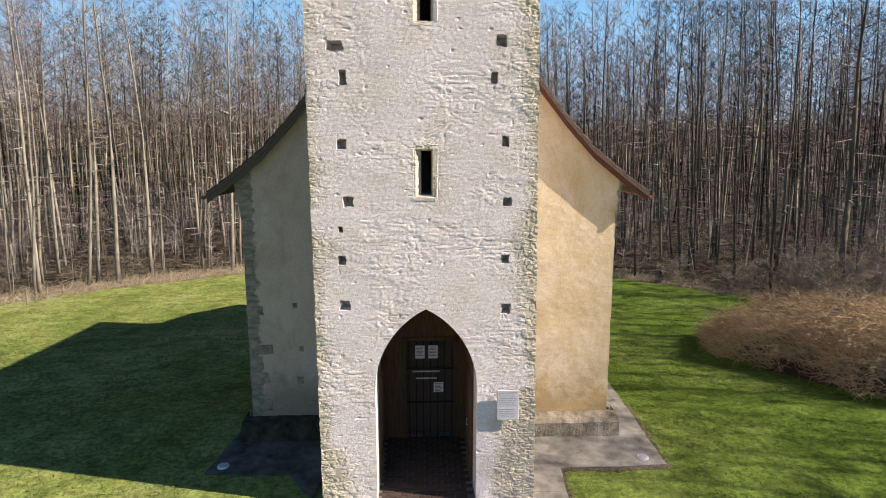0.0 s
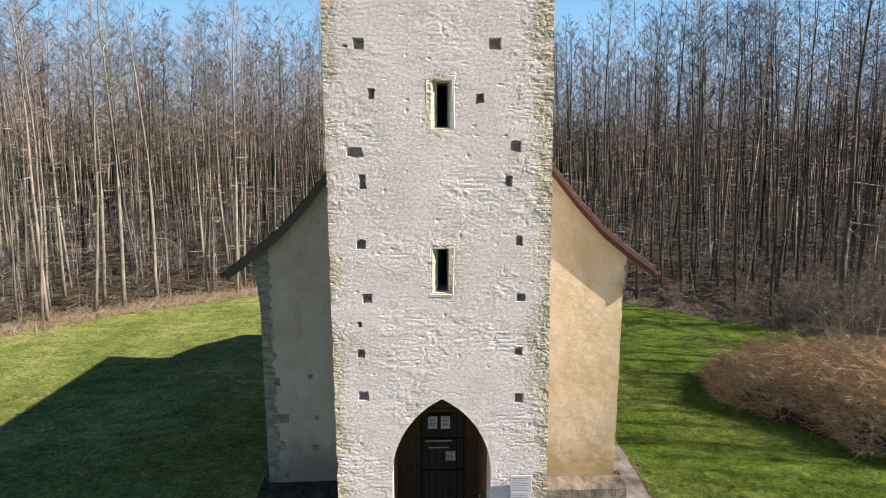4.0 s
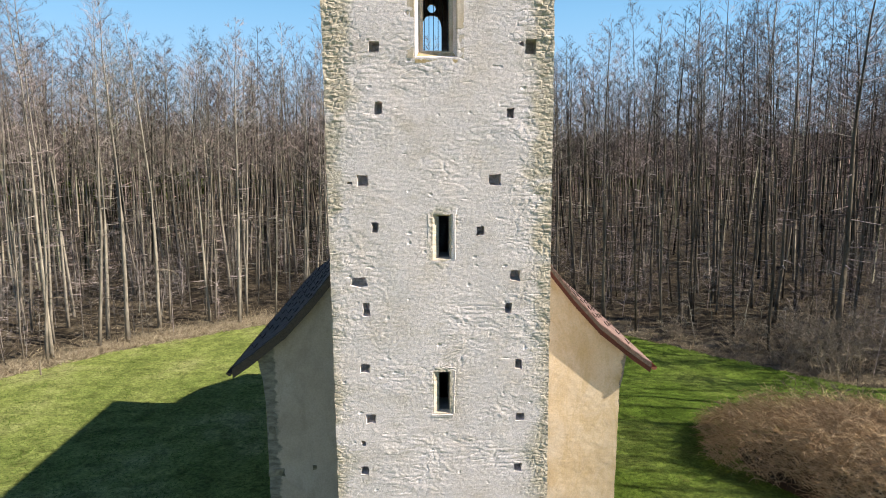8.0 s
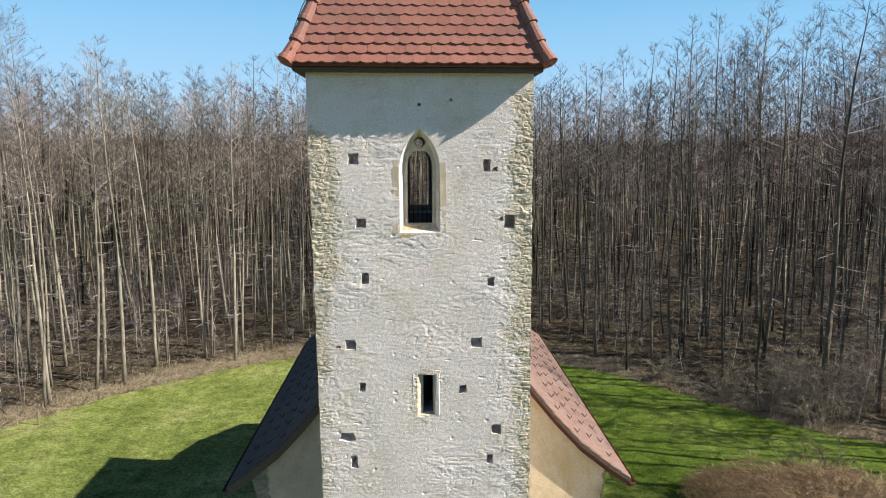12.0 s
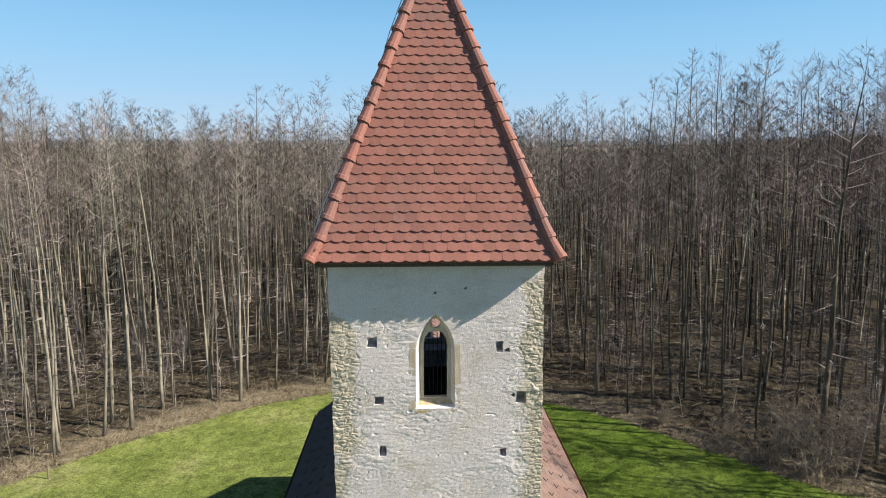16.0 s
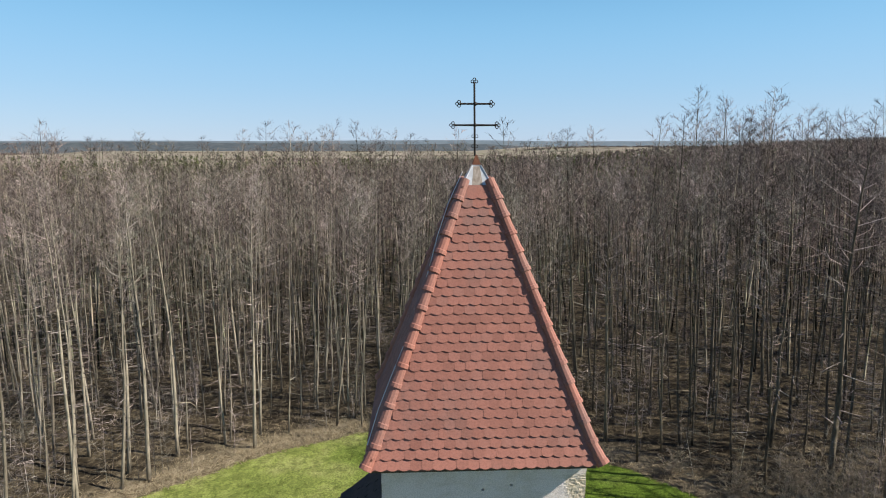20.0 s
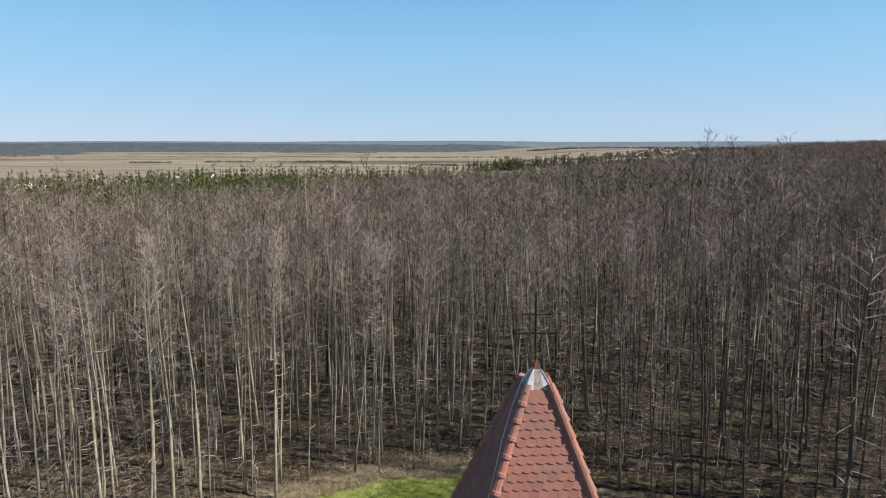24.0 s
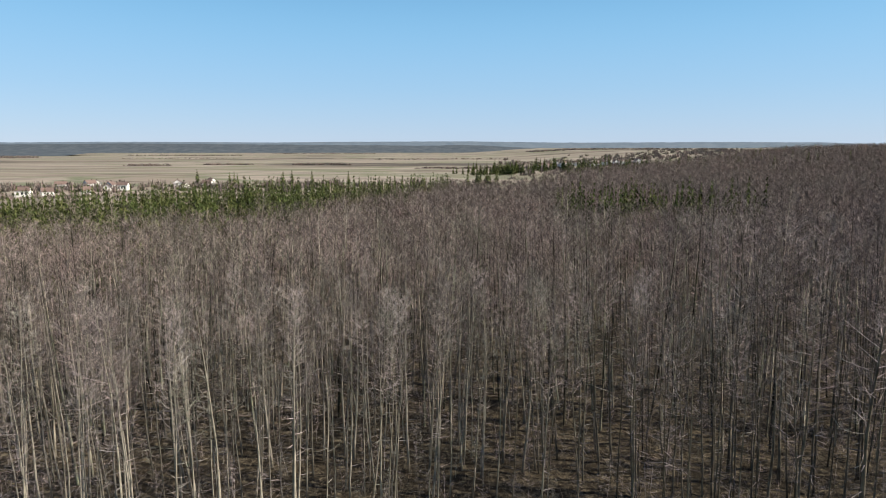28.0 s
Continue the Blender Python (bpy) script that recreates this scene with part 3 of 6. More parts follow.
def tower_skin(x, z):
    """Trowel strokes of the lime coat, drawn out sideways, and coursed stones where it is gone."""
    k = roughness_at(x, z)
    calm = 1.0 - 0.6 * ramp01((z - 14.15) / 0.3)
    w = noise.noise(Vector((x * 1.7, 8.0, z * 1.9)))
    patch = calm * ramp01(0.42 + 1.9 * noise.noise(Vector((x * 0.9, 15.0, z * 1.1))))
    s1 = noise.noise(Vector((x * 2.9 + 0.5 * w, 5.0, z * 6.4 + 0.9 * w)))
    s2 = noise.noise(Vector((x * 6.0 + w, 6.0, z * 12.5)))
    s3 = noise.noise(Vector((x * 12.0, 11.0, z * 17.0 + w)))
    d = 0.013 * noise.noise(Vector((x * 0.9, 0.3, z * 1.1)))
    d += 0.0065 * s1 * (0.35 + patch) + 0.0095 * (abs(s2) - 0.2) * (0.2 + patch) + 0.0042 * (abs(s3) - 0.2) * (0.3 + patch)
    d -= 0.0075 * max(0.0, 1 - abs(s1) / 0.10) * patch * ramp01(0.2 + 2 * noise.noise(Vector((x * 2.1, 12.0, z * 3.1))))
    d += 0.0020 * noise.noise(Vector((x * 15, 2.0, z * 22))) * calm
    pit = noise.noise(Vector((x * 7.5, 4.0, z * 11.5)))
    d -= 0.07 * max(0.0, pit - 0.57) * calm
    if k > 0.02:
        q = Vector((x * 7.0 + 0.5 * w, 1.0, z * 13.5 + 0.6 * noise.noise(Vector((x * 1.2, 21, z)))))
        dist, sites = noise.voronoi(q)
        joint = ramp01((dist[1] - dist[0]) * 3.4)
        d += 0.011 * k * (joint - 0.7) + 0.013 * k * noise.noise(sites[0] * 3.3) + 0.006 * k * noise.noise(Vector((x * 22, 3.0, z * 27)))
    if z < 0.45:
        d += 0.10 * (0.45 - z) * (0.6 + noise.noise(Vector((x * 3, 0, z * 4))))
    side = 0.018 * noise.noise(Vector((x * 0.5, 7.0, z * 3.3))) + 0.008 * noise.noise(Vector((x * 0.5, 9.0, z * 11)))
    if x - left_x(z) < 0.02 or right_x(z) - x < 0.02:
        x += side
    return x, -d


def ragged(x, z, w, h, rng, rough=0.016):
    """The outline of a hole knocked out of rubble."""
    out = []
    for ax, az in ((-1, -1), (0, -1), (1, -1), (1, 0), (1, 1), (0, 1), (-1, 1), (-1, 0)):
        out.append((x + ax * w / 2 + rng.uniform(-rough, rough), z + az * h / 2 + rng.uniform(-rough, rough)))
    return np.array(out)


def build_tower():
    tower = thing("church_tower", "square medieval church tower of lime-washed rubble stone with putlog holes", "tower")
    holes = np.array([
        (-1.51, 8.47, 0.30, 0.19), (1.32, 8.56, 0.17, 0.20), (-1.38, 7.94, 0.14, 0.26), (1.21, 7.95, 0.13, 0.20),
        (-1.43, 6.83, 0.18, 0.17), (1.42, 6.88, 0.14, 0.19), (-1.34, 5.84, 0.19, 0.19), (1.47, 5.83, 0.16, 0.17),
        (-1.48, 4.79, 0.14, 0.18), (1.45, 4.79, 0.15, 0.16), (-1.45, 3.96, 0.19, 0.19), (1.475, 3.87, 0.17, 0.19),
        (-1.484, 5.35, 0.08, 0.11), (-1.40, 10.28, 0.20, 0.18), (0.93, 10.29, 0.20, 0.20), (-1.195, 9.45, 0.13, 0.18),
        (0.68, 9.38, 0.13, 0.17), (-1.10, 11.52, 0.14, 0.21), (1.176, 11.44, 0.14, 0.17), (-1.17, 12.53, 0.18, 0.18),
        (1.51, 12.55, 0.19, 0.24), (-1.27, 13.66, 0.18, 0.20), (1.08, 13.56, 0.13, 0.22)])
    rag = random.Random(17)
    cuts = [(ragged(x, z, w, h, rag, 0.034 if w > 0.25 else 0.014), 0.30, 0.80, True, 0.02) for x, z, w, h in holes]
    cuts += [(ragged(x, z, 0.085, 0.07, rag), 0.15, 0.8, True) for x, z in ((-1.62, 10.24), (1.22, 13.48), (1.36, 12.6))]
    cuts += [(rect(x, z, 0.05, 0.05), 0.12, 0.8, True) for x, z in ((-0.11, 14.59), (0.44, 14.67))]
    cuts += [(rect(-0.005, 6.335, 0.30, 0.82), 0.12, (0.60, 0.93), False, 0.04), (rect(-0.01, 9.27, 0.33, 0.81), 0.12, (0.56, 0.92), False, 0.04)]
    cuts += [(pointed(0.015, -0.2, 1.89, 2.35, 3.88), 0.72, 1.0, False)]
    cuts += [(pointed(-0.105, 12.36, 0.72, 13.45, 14.19), 0.22, (0.80, 0.90), False)]
    
    def shape(x, z):
        # the grid's straight sides follow the walls' slight batter
        if abs(x) > 1.75:
            k = (abs(x) - 1.75) / 0.25
            x = x + k * ((left_x(z) + 2.0) if x < 0 else (right_x(z) - 2.0))
        return tower_skin(x, z)

    verts, faces = pierced(-2.0, 2.0, 0.0, 15.32, 0.02, cuts, shape)
    n = len(verts)
    nx = 200
    rows = [k for k in range(0, 767)]
    for col in (0, nx):
        ring = [k * (nx + 1) + col for k in rows if k * (nx + 1) + col < n]
        start = len(verts)
        for v in ring:
            x, y, z = verts[v]
            verts.append((x * 0.998, 0.70, z))
        for k in range(len(ring) - 1):
            a, b, c, d = ring[k], ring[k + 1], start + k + 1, start + k
            if abs(verts[a][2] - verts[b][2]) < 0.2:
                faces.append((a, b, c, d) if col == nx else (d, c, b, a))
    me = mesh_of("front_wall", verts, faces, PLASTER)
    at = me.attributes.new("bare", "FLOAT", "POINT")
    at.data.foreach_set("value", np.array([roughness_at(v[0], v[2]) for v in verts], dtype=np.float32))
    part("front_wall", me, None, tower, "grey-white lime-washed rubble face with square putlog holes")
    # the other three walls and what closes the shaft
    for name, b in (("side_wall", (-1.985, -1.25, 0.66, 3.98)), ("side_wall", (1.25, 1.88, 0.66, 3.98))):
        bm = boxed(b[0], b[1], b[2], b[3], 0, 15.3)
        bmesh.ops.subdivide_edges(bm, edges=bm.edges[:], cuts=24, use_grid_fill=True)
        for v in bm.verts:
            v.co.x += 0.012 * noise.noise(v.co * 3)
            if v.co.x > 1.6:
                v.co.x += 0.19 - 0.0145 * v.co.z
        part(name, bm, PLASTER, tower)
    for b in ((-1.25, 1.25, 3.25, 3.98, 0, 12.36), (-1.25, 1.25, 3.25, 3.98, 14.19, 15.3), (-1.25, -0.465, 3.25, 3.98, 12.36, 14.19), (0.255, 1.25, 3.25, 3.98, 12.36, 14.19)):
        part("back_wall", boxed(*b), PLASTER, tower)
    part("inner_face", boxed(-1.25, -0.42, 0.62, 0.70, 3.95, 15.3), INNER, tower)
    part("inner_face", boxed(0.21, 1.25, 0.62, 0.70, 3.95, 15.3), INNER, tower)
    for z0, z1 in ((3.95, 5.9), (6.75, 8.85), (9.7, 12.3), (14.25, 15.3)):
        part("inner_face", boxed(-0.42, 0.21, 0.62, 0.70, z0, z1), INNER, tower)
    for cx, cz, w, h in ((0.035, 6.335, 0.18, 0.763), (0.03, 9.27, 0.185, 0.745)):
        bm = bmesh.new()
        near = [bm.verts.new((cx + sx * w / 2, 0.115, cz + sz * h / 2)) for sx, sz in ((-1, -1), (1, -1), (1, 1), (-1, 1))]
        deep = [bm.verts.new((v.co.x, 0.66, v.co.z)) for v in near]
        for k in range(4):
            bm.faces.new((near[k], deep[k], deep[(k + 1) % 4], near[(k + 1) % 4]))
        part("slit_reveal", bm, INNER, tower)
    part("belfry_floor", boxed(-1.25, 1.25, 0.70, 3.25, 11.80, 11.95), OLDWOOD, tower)
    # Gothic windows with a lancet and a small round light above
    for y, name in ((0.20, "window_tracery"), (3.72, "window_tracery")):
        lancet = np.array([(-0.325, 12.50), (0.12, 12.50), (0.12, 13.55), (0.09, 13.68), (0.02, 13.78), (-0.04, 13.80), (-0.17, 13.80), (-0.23, 13.78), (-0.30, 13.68), (-0.325, 13.55)])
        v, f = pierced(-0.52, 0.31, 12.28, 14.32, 0.02, [(lancet, y + 0.10, 1.0, False), (circle(-0.105, 13.95, 0.095), y + 0.10, 1.0, False)], lambda x, z: (x, y + 0.002 * noise.noise(Vector((x * 20, 1, z * 20)))))
        tracery = part(name, mesh_of(name, v, f, DRESSED), None, tower, "pale dressed stone tracery")
        if y < 1:
            front = tracery
    bm = bmesh.new()
    vs = [bm.verts.new(p) for p in ((-0.47, 0.0, 12.33), (0.26, 0.0, 12.33), (0.26, 0.21, 12.49), (-0.47, 0.21, 12.49), (-0.47, 0.0, 12.27), (0.26, 0.0, 12.27), (0.26, 0.21, 12.27), (-0.47, 0.21, 12.27))]
    for f in ((0, 1, 2, 3), (0, 4, 5, 1), (1, 5, 6, 2), (0, 3, 7, 4)):
        bm.faces.new([vs[i] for i in f])
    part("window_sill", bm, LICHEN, tower, "sloping yellow-lichened stone sill")
    for k in range(6):
        x = -0.30 + k * 0.08
        part("window_bar", tube([(x, 0.36, 12.45), (x, 0.36, 13.85)], 0.006, 5), IRON, front)
    # dressed surrounds, a little proud of the wash
    for sx, z0, z1 in ((-0.47 - 0.075, 12.34, 12.98), (-0.47 - 0.065, 13.0, 13.66), (0.26 + 0.055, 12.34, 12.80), (0.26 + 0.05, 12.82, 13.62)):
        part("jamb_stone", boxed(sx - 0.07, sx + 0.06, 0.001, 0.05, z0, z1, bevel=0.010, rough=0.007), DRESSED, tower)
    for zc, h, hw in ((6.335, 0.82, 0.15), (9.27, 0.81, 0.165)):
        for sx in (-1, 1):
            part("jamb_stone", boxed(-0.008 + sx * (hw + 0.055) - 0.045, -0.008 + sx * (hw + 0.055) + 0.045, 0.003, 0.05, zc - h / 2 - 0.02, zc + h / 2 + 0.03, bevel=0.016, rough=0.012), PLASTER, tower)
        part("lintel", boxed(-hw - 0.12, hw + 0.10, 0.003, 0.05, zc + h / 2 + 0.012, zc + h / 2 + 0.10, bevel=0.016, rough=0.012), PLASTER, tower)
        part("window_sill", boxed(-hw - 0.06, hw + 0.06, 0.002, 0.05, zc - h / 2 - 0.09, zc - h / 2 - 0.012, bevel=0.016, rough=0.012), PLASTER, tower)
    # corner stones
    rng = random.Random(4)
    blocked = [(x, z, w, h) for x, z, w, h in holes]
    for side in (-1, 1):
        z = 0.35
        k = 0
        while z < 14.7:
            h = rng.uniform(0.28, 0.58)
            w = (0.34 if k % 2 else 0.62) * rng.uniform(0.75, 1.25)
            e = left_x(z) if side < 0 else right_x(z)
            for hx, hz, hw, hh in blocked:
                if hx * side > 0 and z - 0.05 < hz + hh / 2 and z + h + 0.05 > hz - hh / 2:
                    w = min(w, abs(e - hx) - hw / 2 - 0.06)
            if rng.random() < 0.16 and w > 0.15 and side < 0:
                x0, x1 = (e - 0.012, e + w) if side < 0 else (e - w, e + 0.012)
                bm = boxed(x0, x1, -rng.uniform(-0.012, 0.001), 0.25, z + 0.012, z + h - 0.012, bevel=0.016)
                bmesh.ops.subdivide_edges(bm, edges=[ed for ed in bm.edges if ed.calc_length() > 0.2], cuts=7, use_grid_fill=True)
                for v in bm.verts:
                    v.co += Vector((1.2, 0.5, 1.2)) * 0.014 * noise.noise(v.co * 4) + Vector((0, 1, 0)) * 0.007 * noise.noise(v.co * 13)
                part("quoin_stone", bm, QUOIN, tower)
            z += h
            k += 1
    build_door(tower)
    return tower


def build_door(tower):
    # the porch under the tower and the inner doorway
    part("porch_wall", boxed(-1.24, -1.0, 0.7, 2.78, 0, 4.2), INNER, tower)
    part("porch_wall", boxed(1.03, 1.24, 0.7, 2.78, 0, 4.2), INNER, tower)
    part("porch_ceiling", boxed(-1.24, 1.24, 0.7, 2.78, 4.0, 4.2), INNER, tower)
    door = thing("porch_door", "pair of brown wooden leaves standing open inside the pointed arch", "door")
    for sx, a in ((-1, 0), (1, 0)):
        x = -0.93 if sx < 0 else 0.93
        leaf = part("door_leaf", boxed(x - 0.03, x + 0.03, 0.74, 1.62, 0.04, 2.9, bevel=0.008), WOOD, door)
        for k in range(5):
            part("plank", boxed(x - sx * 0.034 - 0.012, x - sx * 0.034 + 0.012, 0.75 + 0.172 * k, 0.915 + 0.172 * k, 0.06, 2.86, bevel=0.006), WOOD, leaf)
        for z in (0.6, 2.3):
            part("strap_hinge", boxed(x - sx * 0.05 - 0.006, x - sx * 0.05 + 0.006, 0.74, 1.4, z, z + 0.06), IRON, leaf, "black iron strap hinge")
    part("door_handle", tube([(0.87, 0.95, 1.28), (0.84, 0.95, 1.28), (0.84, 0.95, 1.16), (0.87, 0.95, 1.16)], 0.012, 6), ZINC, door, "small bright metal handle")
    wall = thing("inner_doorway", "brown boarded partition with a dark barred opening at the back of the porch", "door")
    part("boarding", boxed(-1.0, -0.46, 2.62, 2.70, 0.02, 3.6), WOOD, wall)
    part("boarding", boxed(0.72, 1.03, 2.62, 2.70, 0.02, 3.6), WOOD, wall)
    part("boarding", boxed(-0.46, 0.72, 2.62, 2.70, 2.45, 3.95), WOOD, wall)
    for x in (-0.46, 0.72):
        part("door_post", boxed(x - 0.04, x + 0.04, 2.58, 2.72, 0.02, 2.5, bevel=0.008), WOOD, wall)
    part("door_head", boxed(-0.5, 0.76, 2.58, 2.72, 2.42, 2.5, bevel=0.008), WOOD, wall)
    part("door_back", boxed(-0.46, 0.72, 2.90, 2.96, 0.0, 2.45), OLDWOOD, wall)
    for k in range(7):
        x = -0.36 + k * 0.165
        part("bar", tube([(x, 2.64, 0.03), (x, 2.64, 2.42)], 0.011, 6), IRON, wall)
    for z in (0.9, 1.72):
        part("cross_bar", boxed(-0.46, 0.72, 2.625, 2.65, z, z + 0.035), IRON, wall)
    part("grip_rail", boxed(-0.28, 0.34, 2.60, 2.62, 1.66, 1.69), ZINC, wall, "pale metal rail")
    part("grip_rail", boxed(-0.20, 0.28, 2.59, 2.61, 1.50, 1.525), ZINC, wall, "pale metal rail")
    for x, z, w, h in ((-0.215, 1.99, 0.215, 0.31), (0.085, 1.99, 0.215, 0.31), (0.205, 1.17, 0.225, 0.24)):
        sheet = thing("notice_sheet", "white printed sheet of paper fixed to the bars", "notice", (x, 2.598, z), group="sheets on the doorway")
        part("paper", boxed(0, w, 0, 0.004, 0, h), PAPER, sheet)
        for k in range(7):
            part("text_bar", boxed(0.025, w - 0.025 - 0.02 * (k % 3), -0.003, 0.0, h - 0.04 - 0.034 * k, h - 0.028 - 0.034 * k), INK, sheet)
    floor = thing("porch_floor", "worn red brick floor of the porch", "floor", kind="structure")
    part("bed", boxed(-1.0, 1.03, 0.0, 2.9, -0.06, 0.02), CONCRETE, floor)
    brick = boxed(-0.115, 0.115, -0.055, 0.055, 0, 0.02, bevel=0.006)
    data = bpy.data.meshes.new("brick")
    brick.to_mesh(data)
    brick.free()
    data.materials.append(BRICKFLOOR)
    for j in range(22):
        for i in range(8):
            x = -0.86 + 0.24 * i + (0.12 if j % 2 else 0)
            if x < 0.92:
                b = part("brick", data, None, floor)
                b.location = (x, 0.08 + 0.12 * j, 0.018 + random.uniform(-0.003, 0.003))
    sign = thing("information_board", "white printed board mounted off the wall beside the doorway", "sign", (1.332, -0.10, 1.757))
    part("panel", boxed(0, 0.406, 0, 0.02, 0, 0.582, bevel=0.005), BOARD, sign)
    for k in range(14):
        w = 0.34 - 0.05 * ((k * 7) % 4) / 3
        if k != 8:
            part("text_bar", boxed(0.03, 0.03 + w, -0.003, 0.0, 0.527 - 0.036 * k, 0.531 - 0.036 * k + (0.006 if k < 1 else 0)), INK, sign)
    for x, z in ((0.05, 0.08), (0.356, 0.08), (0.05, 0.5), (0.356, 0.5)):
        part("bracket", tube([(x, 0.02, z), (x, 0.13, z)], 0.01, 6), ZINC, sign)


# ---- tower roof ----
APEX = Vector((-0.11, 1.86))
EAVE_Z, CAP_Z, EAVE_H, CAP_H = 15.22, 20.30, 2.20, 0.28


def roof_half(z):
    """Half the roof's width at a height, with a slight kick at the eaves."""
    k = (z - EAVE_Z) / (CAP_Z - EAVE_Z)
    kick = 0.05 * max(0.0, 1 - k / 0.08) ** 2
    return (EAVE_H - 0.05) * (1 - k) + CAP_H * k + kick


def tile_mesh(w=0.1745, length=0.30, t=0.022, bow=0.028):
    """A beaver-tail tile: its rounded end at y = 0, lying up along y."""
    out = [(-w / 2, length), (-w / 2, bow)] + [(-w / 2 + w * k / 8, bow - bow * math.sin(math.pi * k / 8)) for k in range(1, 8)] + [(w / 2, bow), (w / 2, length)]
    n = len(out)
    verts = [(x, y, t) for x, y in out] + [(x, y, 0) for x, y in out]
    faces = [tuple(range(n))] + [(k + n, k + n + 1, k + 1, k) for k in range(n - 1)]
    return verts, faces


def build_tower_roof():
    roof = thing("tower_roof", "steep pyramid roof of red beaver-tail clay tiles", "roof")
    zs = [EAVE_Z - 0.03, EAVE_Z + 0.15, EAVE_Z + 0.35, EAVE_Z + 0.6, CAP_Z]
    verts, faces = [], []
    for z in zs:
        h = roof_half(max(z, EAVE_Z)) - 0.045
        verts += [(APEX.x + sx * h, APEX.y + sy * h, z) for sx, sy in ((-1, -1), (1, -1), (1, 1), (-1, 1))]
    for k in range(len(zs) - 1):
        for j in range(4):
            faces.append((4 * k + j, 4 * k + (j + 1) % 4, 4 * k + 4 + (j + 1) % 4, 4 * k + 4 + j))
    faces.append((3, 2, 1, 0))
    part("roof_deck", mesh_of("roof_deck", verts, faces, TILE), None, roof)
    part("soffit", boxed(APEX.x - 2.10, APEX.x + 2.10, APEX.y - 2.10, APEX.y + 2.10, EAVE_Z - 0.10, EAVE_Z - 0.045), OLDWOOD, roof, "dark wooden eaves boarding")
    pitch = 0.212
    tv, tf = tile_mesh(pitch - 0.0008, 0.30, 0.028, 0.034)
    data = mesh_of("tile", tv, tf, TILE)
    slope = math.atan2(CAP_Z - EAVE_Z, EAVE_H - 0.05 - CAP_H)
    step = 0.176
    rows = int((CAP_Z - EAVE_Z) / math.sin(slope) / step)
    rng = random.Random(9)
    count = 0
    for face in range(4):
        spin = Matrix.Translation((APEX.x, APEX.y, 0)) @ Matrix.Rotation(face * math.pi / 2, 4, "Z")
        vs, fs = [], []
        for r in range(rows):
            z = EAVE_Z + r * step * math.sin(slope)
            h = roof_half(z)
            tilt = slope - 0.105 - (0.20 * max(0, 1 - r / 2.5))
            n = int(h / pitch) + 1
            for i in range(-n, n + 1):
                x = (i + (0.5 if r % 2 else 0.0)) * pitch
                if abs(x) > h - 0.06:
                    continue
                m = spin @ pose(x, -h - 0.03 + rng.uniform(-0.0012, 0.0012), z + rng.uniform(-0.004, 0.004), math.degrees(tilt) + rng.uniform(-0.12, 0.12), 0, rng.uniform(-0.12, 0.12))
                if face == 0 and count < 300:
                    ob = part("tile", data, None, roof)
                    ob.matrix_basis = m
                    count += 1
                else:
                    o = len(vs)
                    vs += [m @ Vector(p) for p in tv]
                    fs += [tuple(o + k for k in f) for f in tf]
        ob = part("tile_courses", mesh_of("tile_courses", vs, fs, TILE), None, roof)
        ob["kind"] = "stuff"
    # hip tiles
    for sx, sy in ((-1, -1), (1, -1), (1, 1), (-1, 1)):
        n = 15
        for k in range(n):
            z0 = EAVE_Z + (CAP_Z - EAVE_Z + 0.0) * k / n
            z1 = EAVE_Z + (CAP_Z - EAVE_Z + 0.04) * (k + 1.12) / n
            a = Vector((APEX.x + sx * (roof_half(z0) + 0.0), APEX.y + sy * (roof_half(z0) * 1.0 + 0.0), z0 + 0.03))
            b = Vector((APEX.x + sx * (roof_half(z1) - 0.005), APEX.y + sy * (roof_half(z1) - 0.005), z1 + 0.02))
            bm = tube([a, a + (b - a) * 0.16, a + (b - a) * 0.2, b], [0.130, 0.128, 0.115, 0.100], 12)
            part("hip_tile", bm, TILE, roof, "half-round red hip tile" if k == 0 else "")
    # sheet-metal cap
    bm = bmesh.new()
    rings = []
    for z, h in ((CAP_Z - 0.09, 0.335), (CAP_Z - 0.03, 0.305), (CAP_Z + 0.37, 0.085), (CAP_Z + 0.39, 0.09)):
        rings.append([bm.verts.new((APEX.x + sx * h, APEX.y + sy * h, z)) for sx, sy in ((-1, -1), (1, -1), (1, 1), (-1, 1))])
    for a, b in zip(rings, rings[1:]):
        for j in range(4):
            bm.faces.new((a[j], a[(j + 1) % 4], b[(j + 1) % 4], b[j]))
    cap = part("metal_cap", bm, ZINC, roof, "bright zinc sheet cap")
    bm = bmesh.new()
    for face in range(4):
        spin = Matrix.Translation((APEX.x, APEX.y, 0)) @ Matrix.Rotation(face * math.pi / 2, 4, "Z")
        bm.faces.new([bm.verts.new(spin @ Vector(p)) for p in ((-0.115, -0.317, CAP_Z - 0.05), (0.115, -0.317, CAP_Z - 0.05), (0.062, -0.094, CAP_Z + 0.36), (-0.062, -0.094, CAP_Z + 0.36))])
    part("stained_panel", bm, STREAK, cap, "rust-streaked middle of the sheet")
    for sx, sy in ((-1, -1), (1, -1)):
        part("cap_seam", tube([(APEX.x + sx * 0.305, APEX.y + sy * 0.305, CAP_Z - 0.02), (APEX.x + sx * 0.09, APEX.y + sy * 0.09, CAP_Z + 0.38)], 0.012, 5), ZINC, roof)
    bm = bmesh.new()
    bmesh.ops.create_cone(bm, segments=4, radius1=0.125, radius2=0.02, depth=0.20, matrix=pose(APEX.x, APEX.y, CAP_Z + 0.49, 0, 0, 45), cap_ends=True)
    part("finial", bm, RUST, roof, "rust-brown pyramidal finial")
    # conductor along the front hip
    pts = []
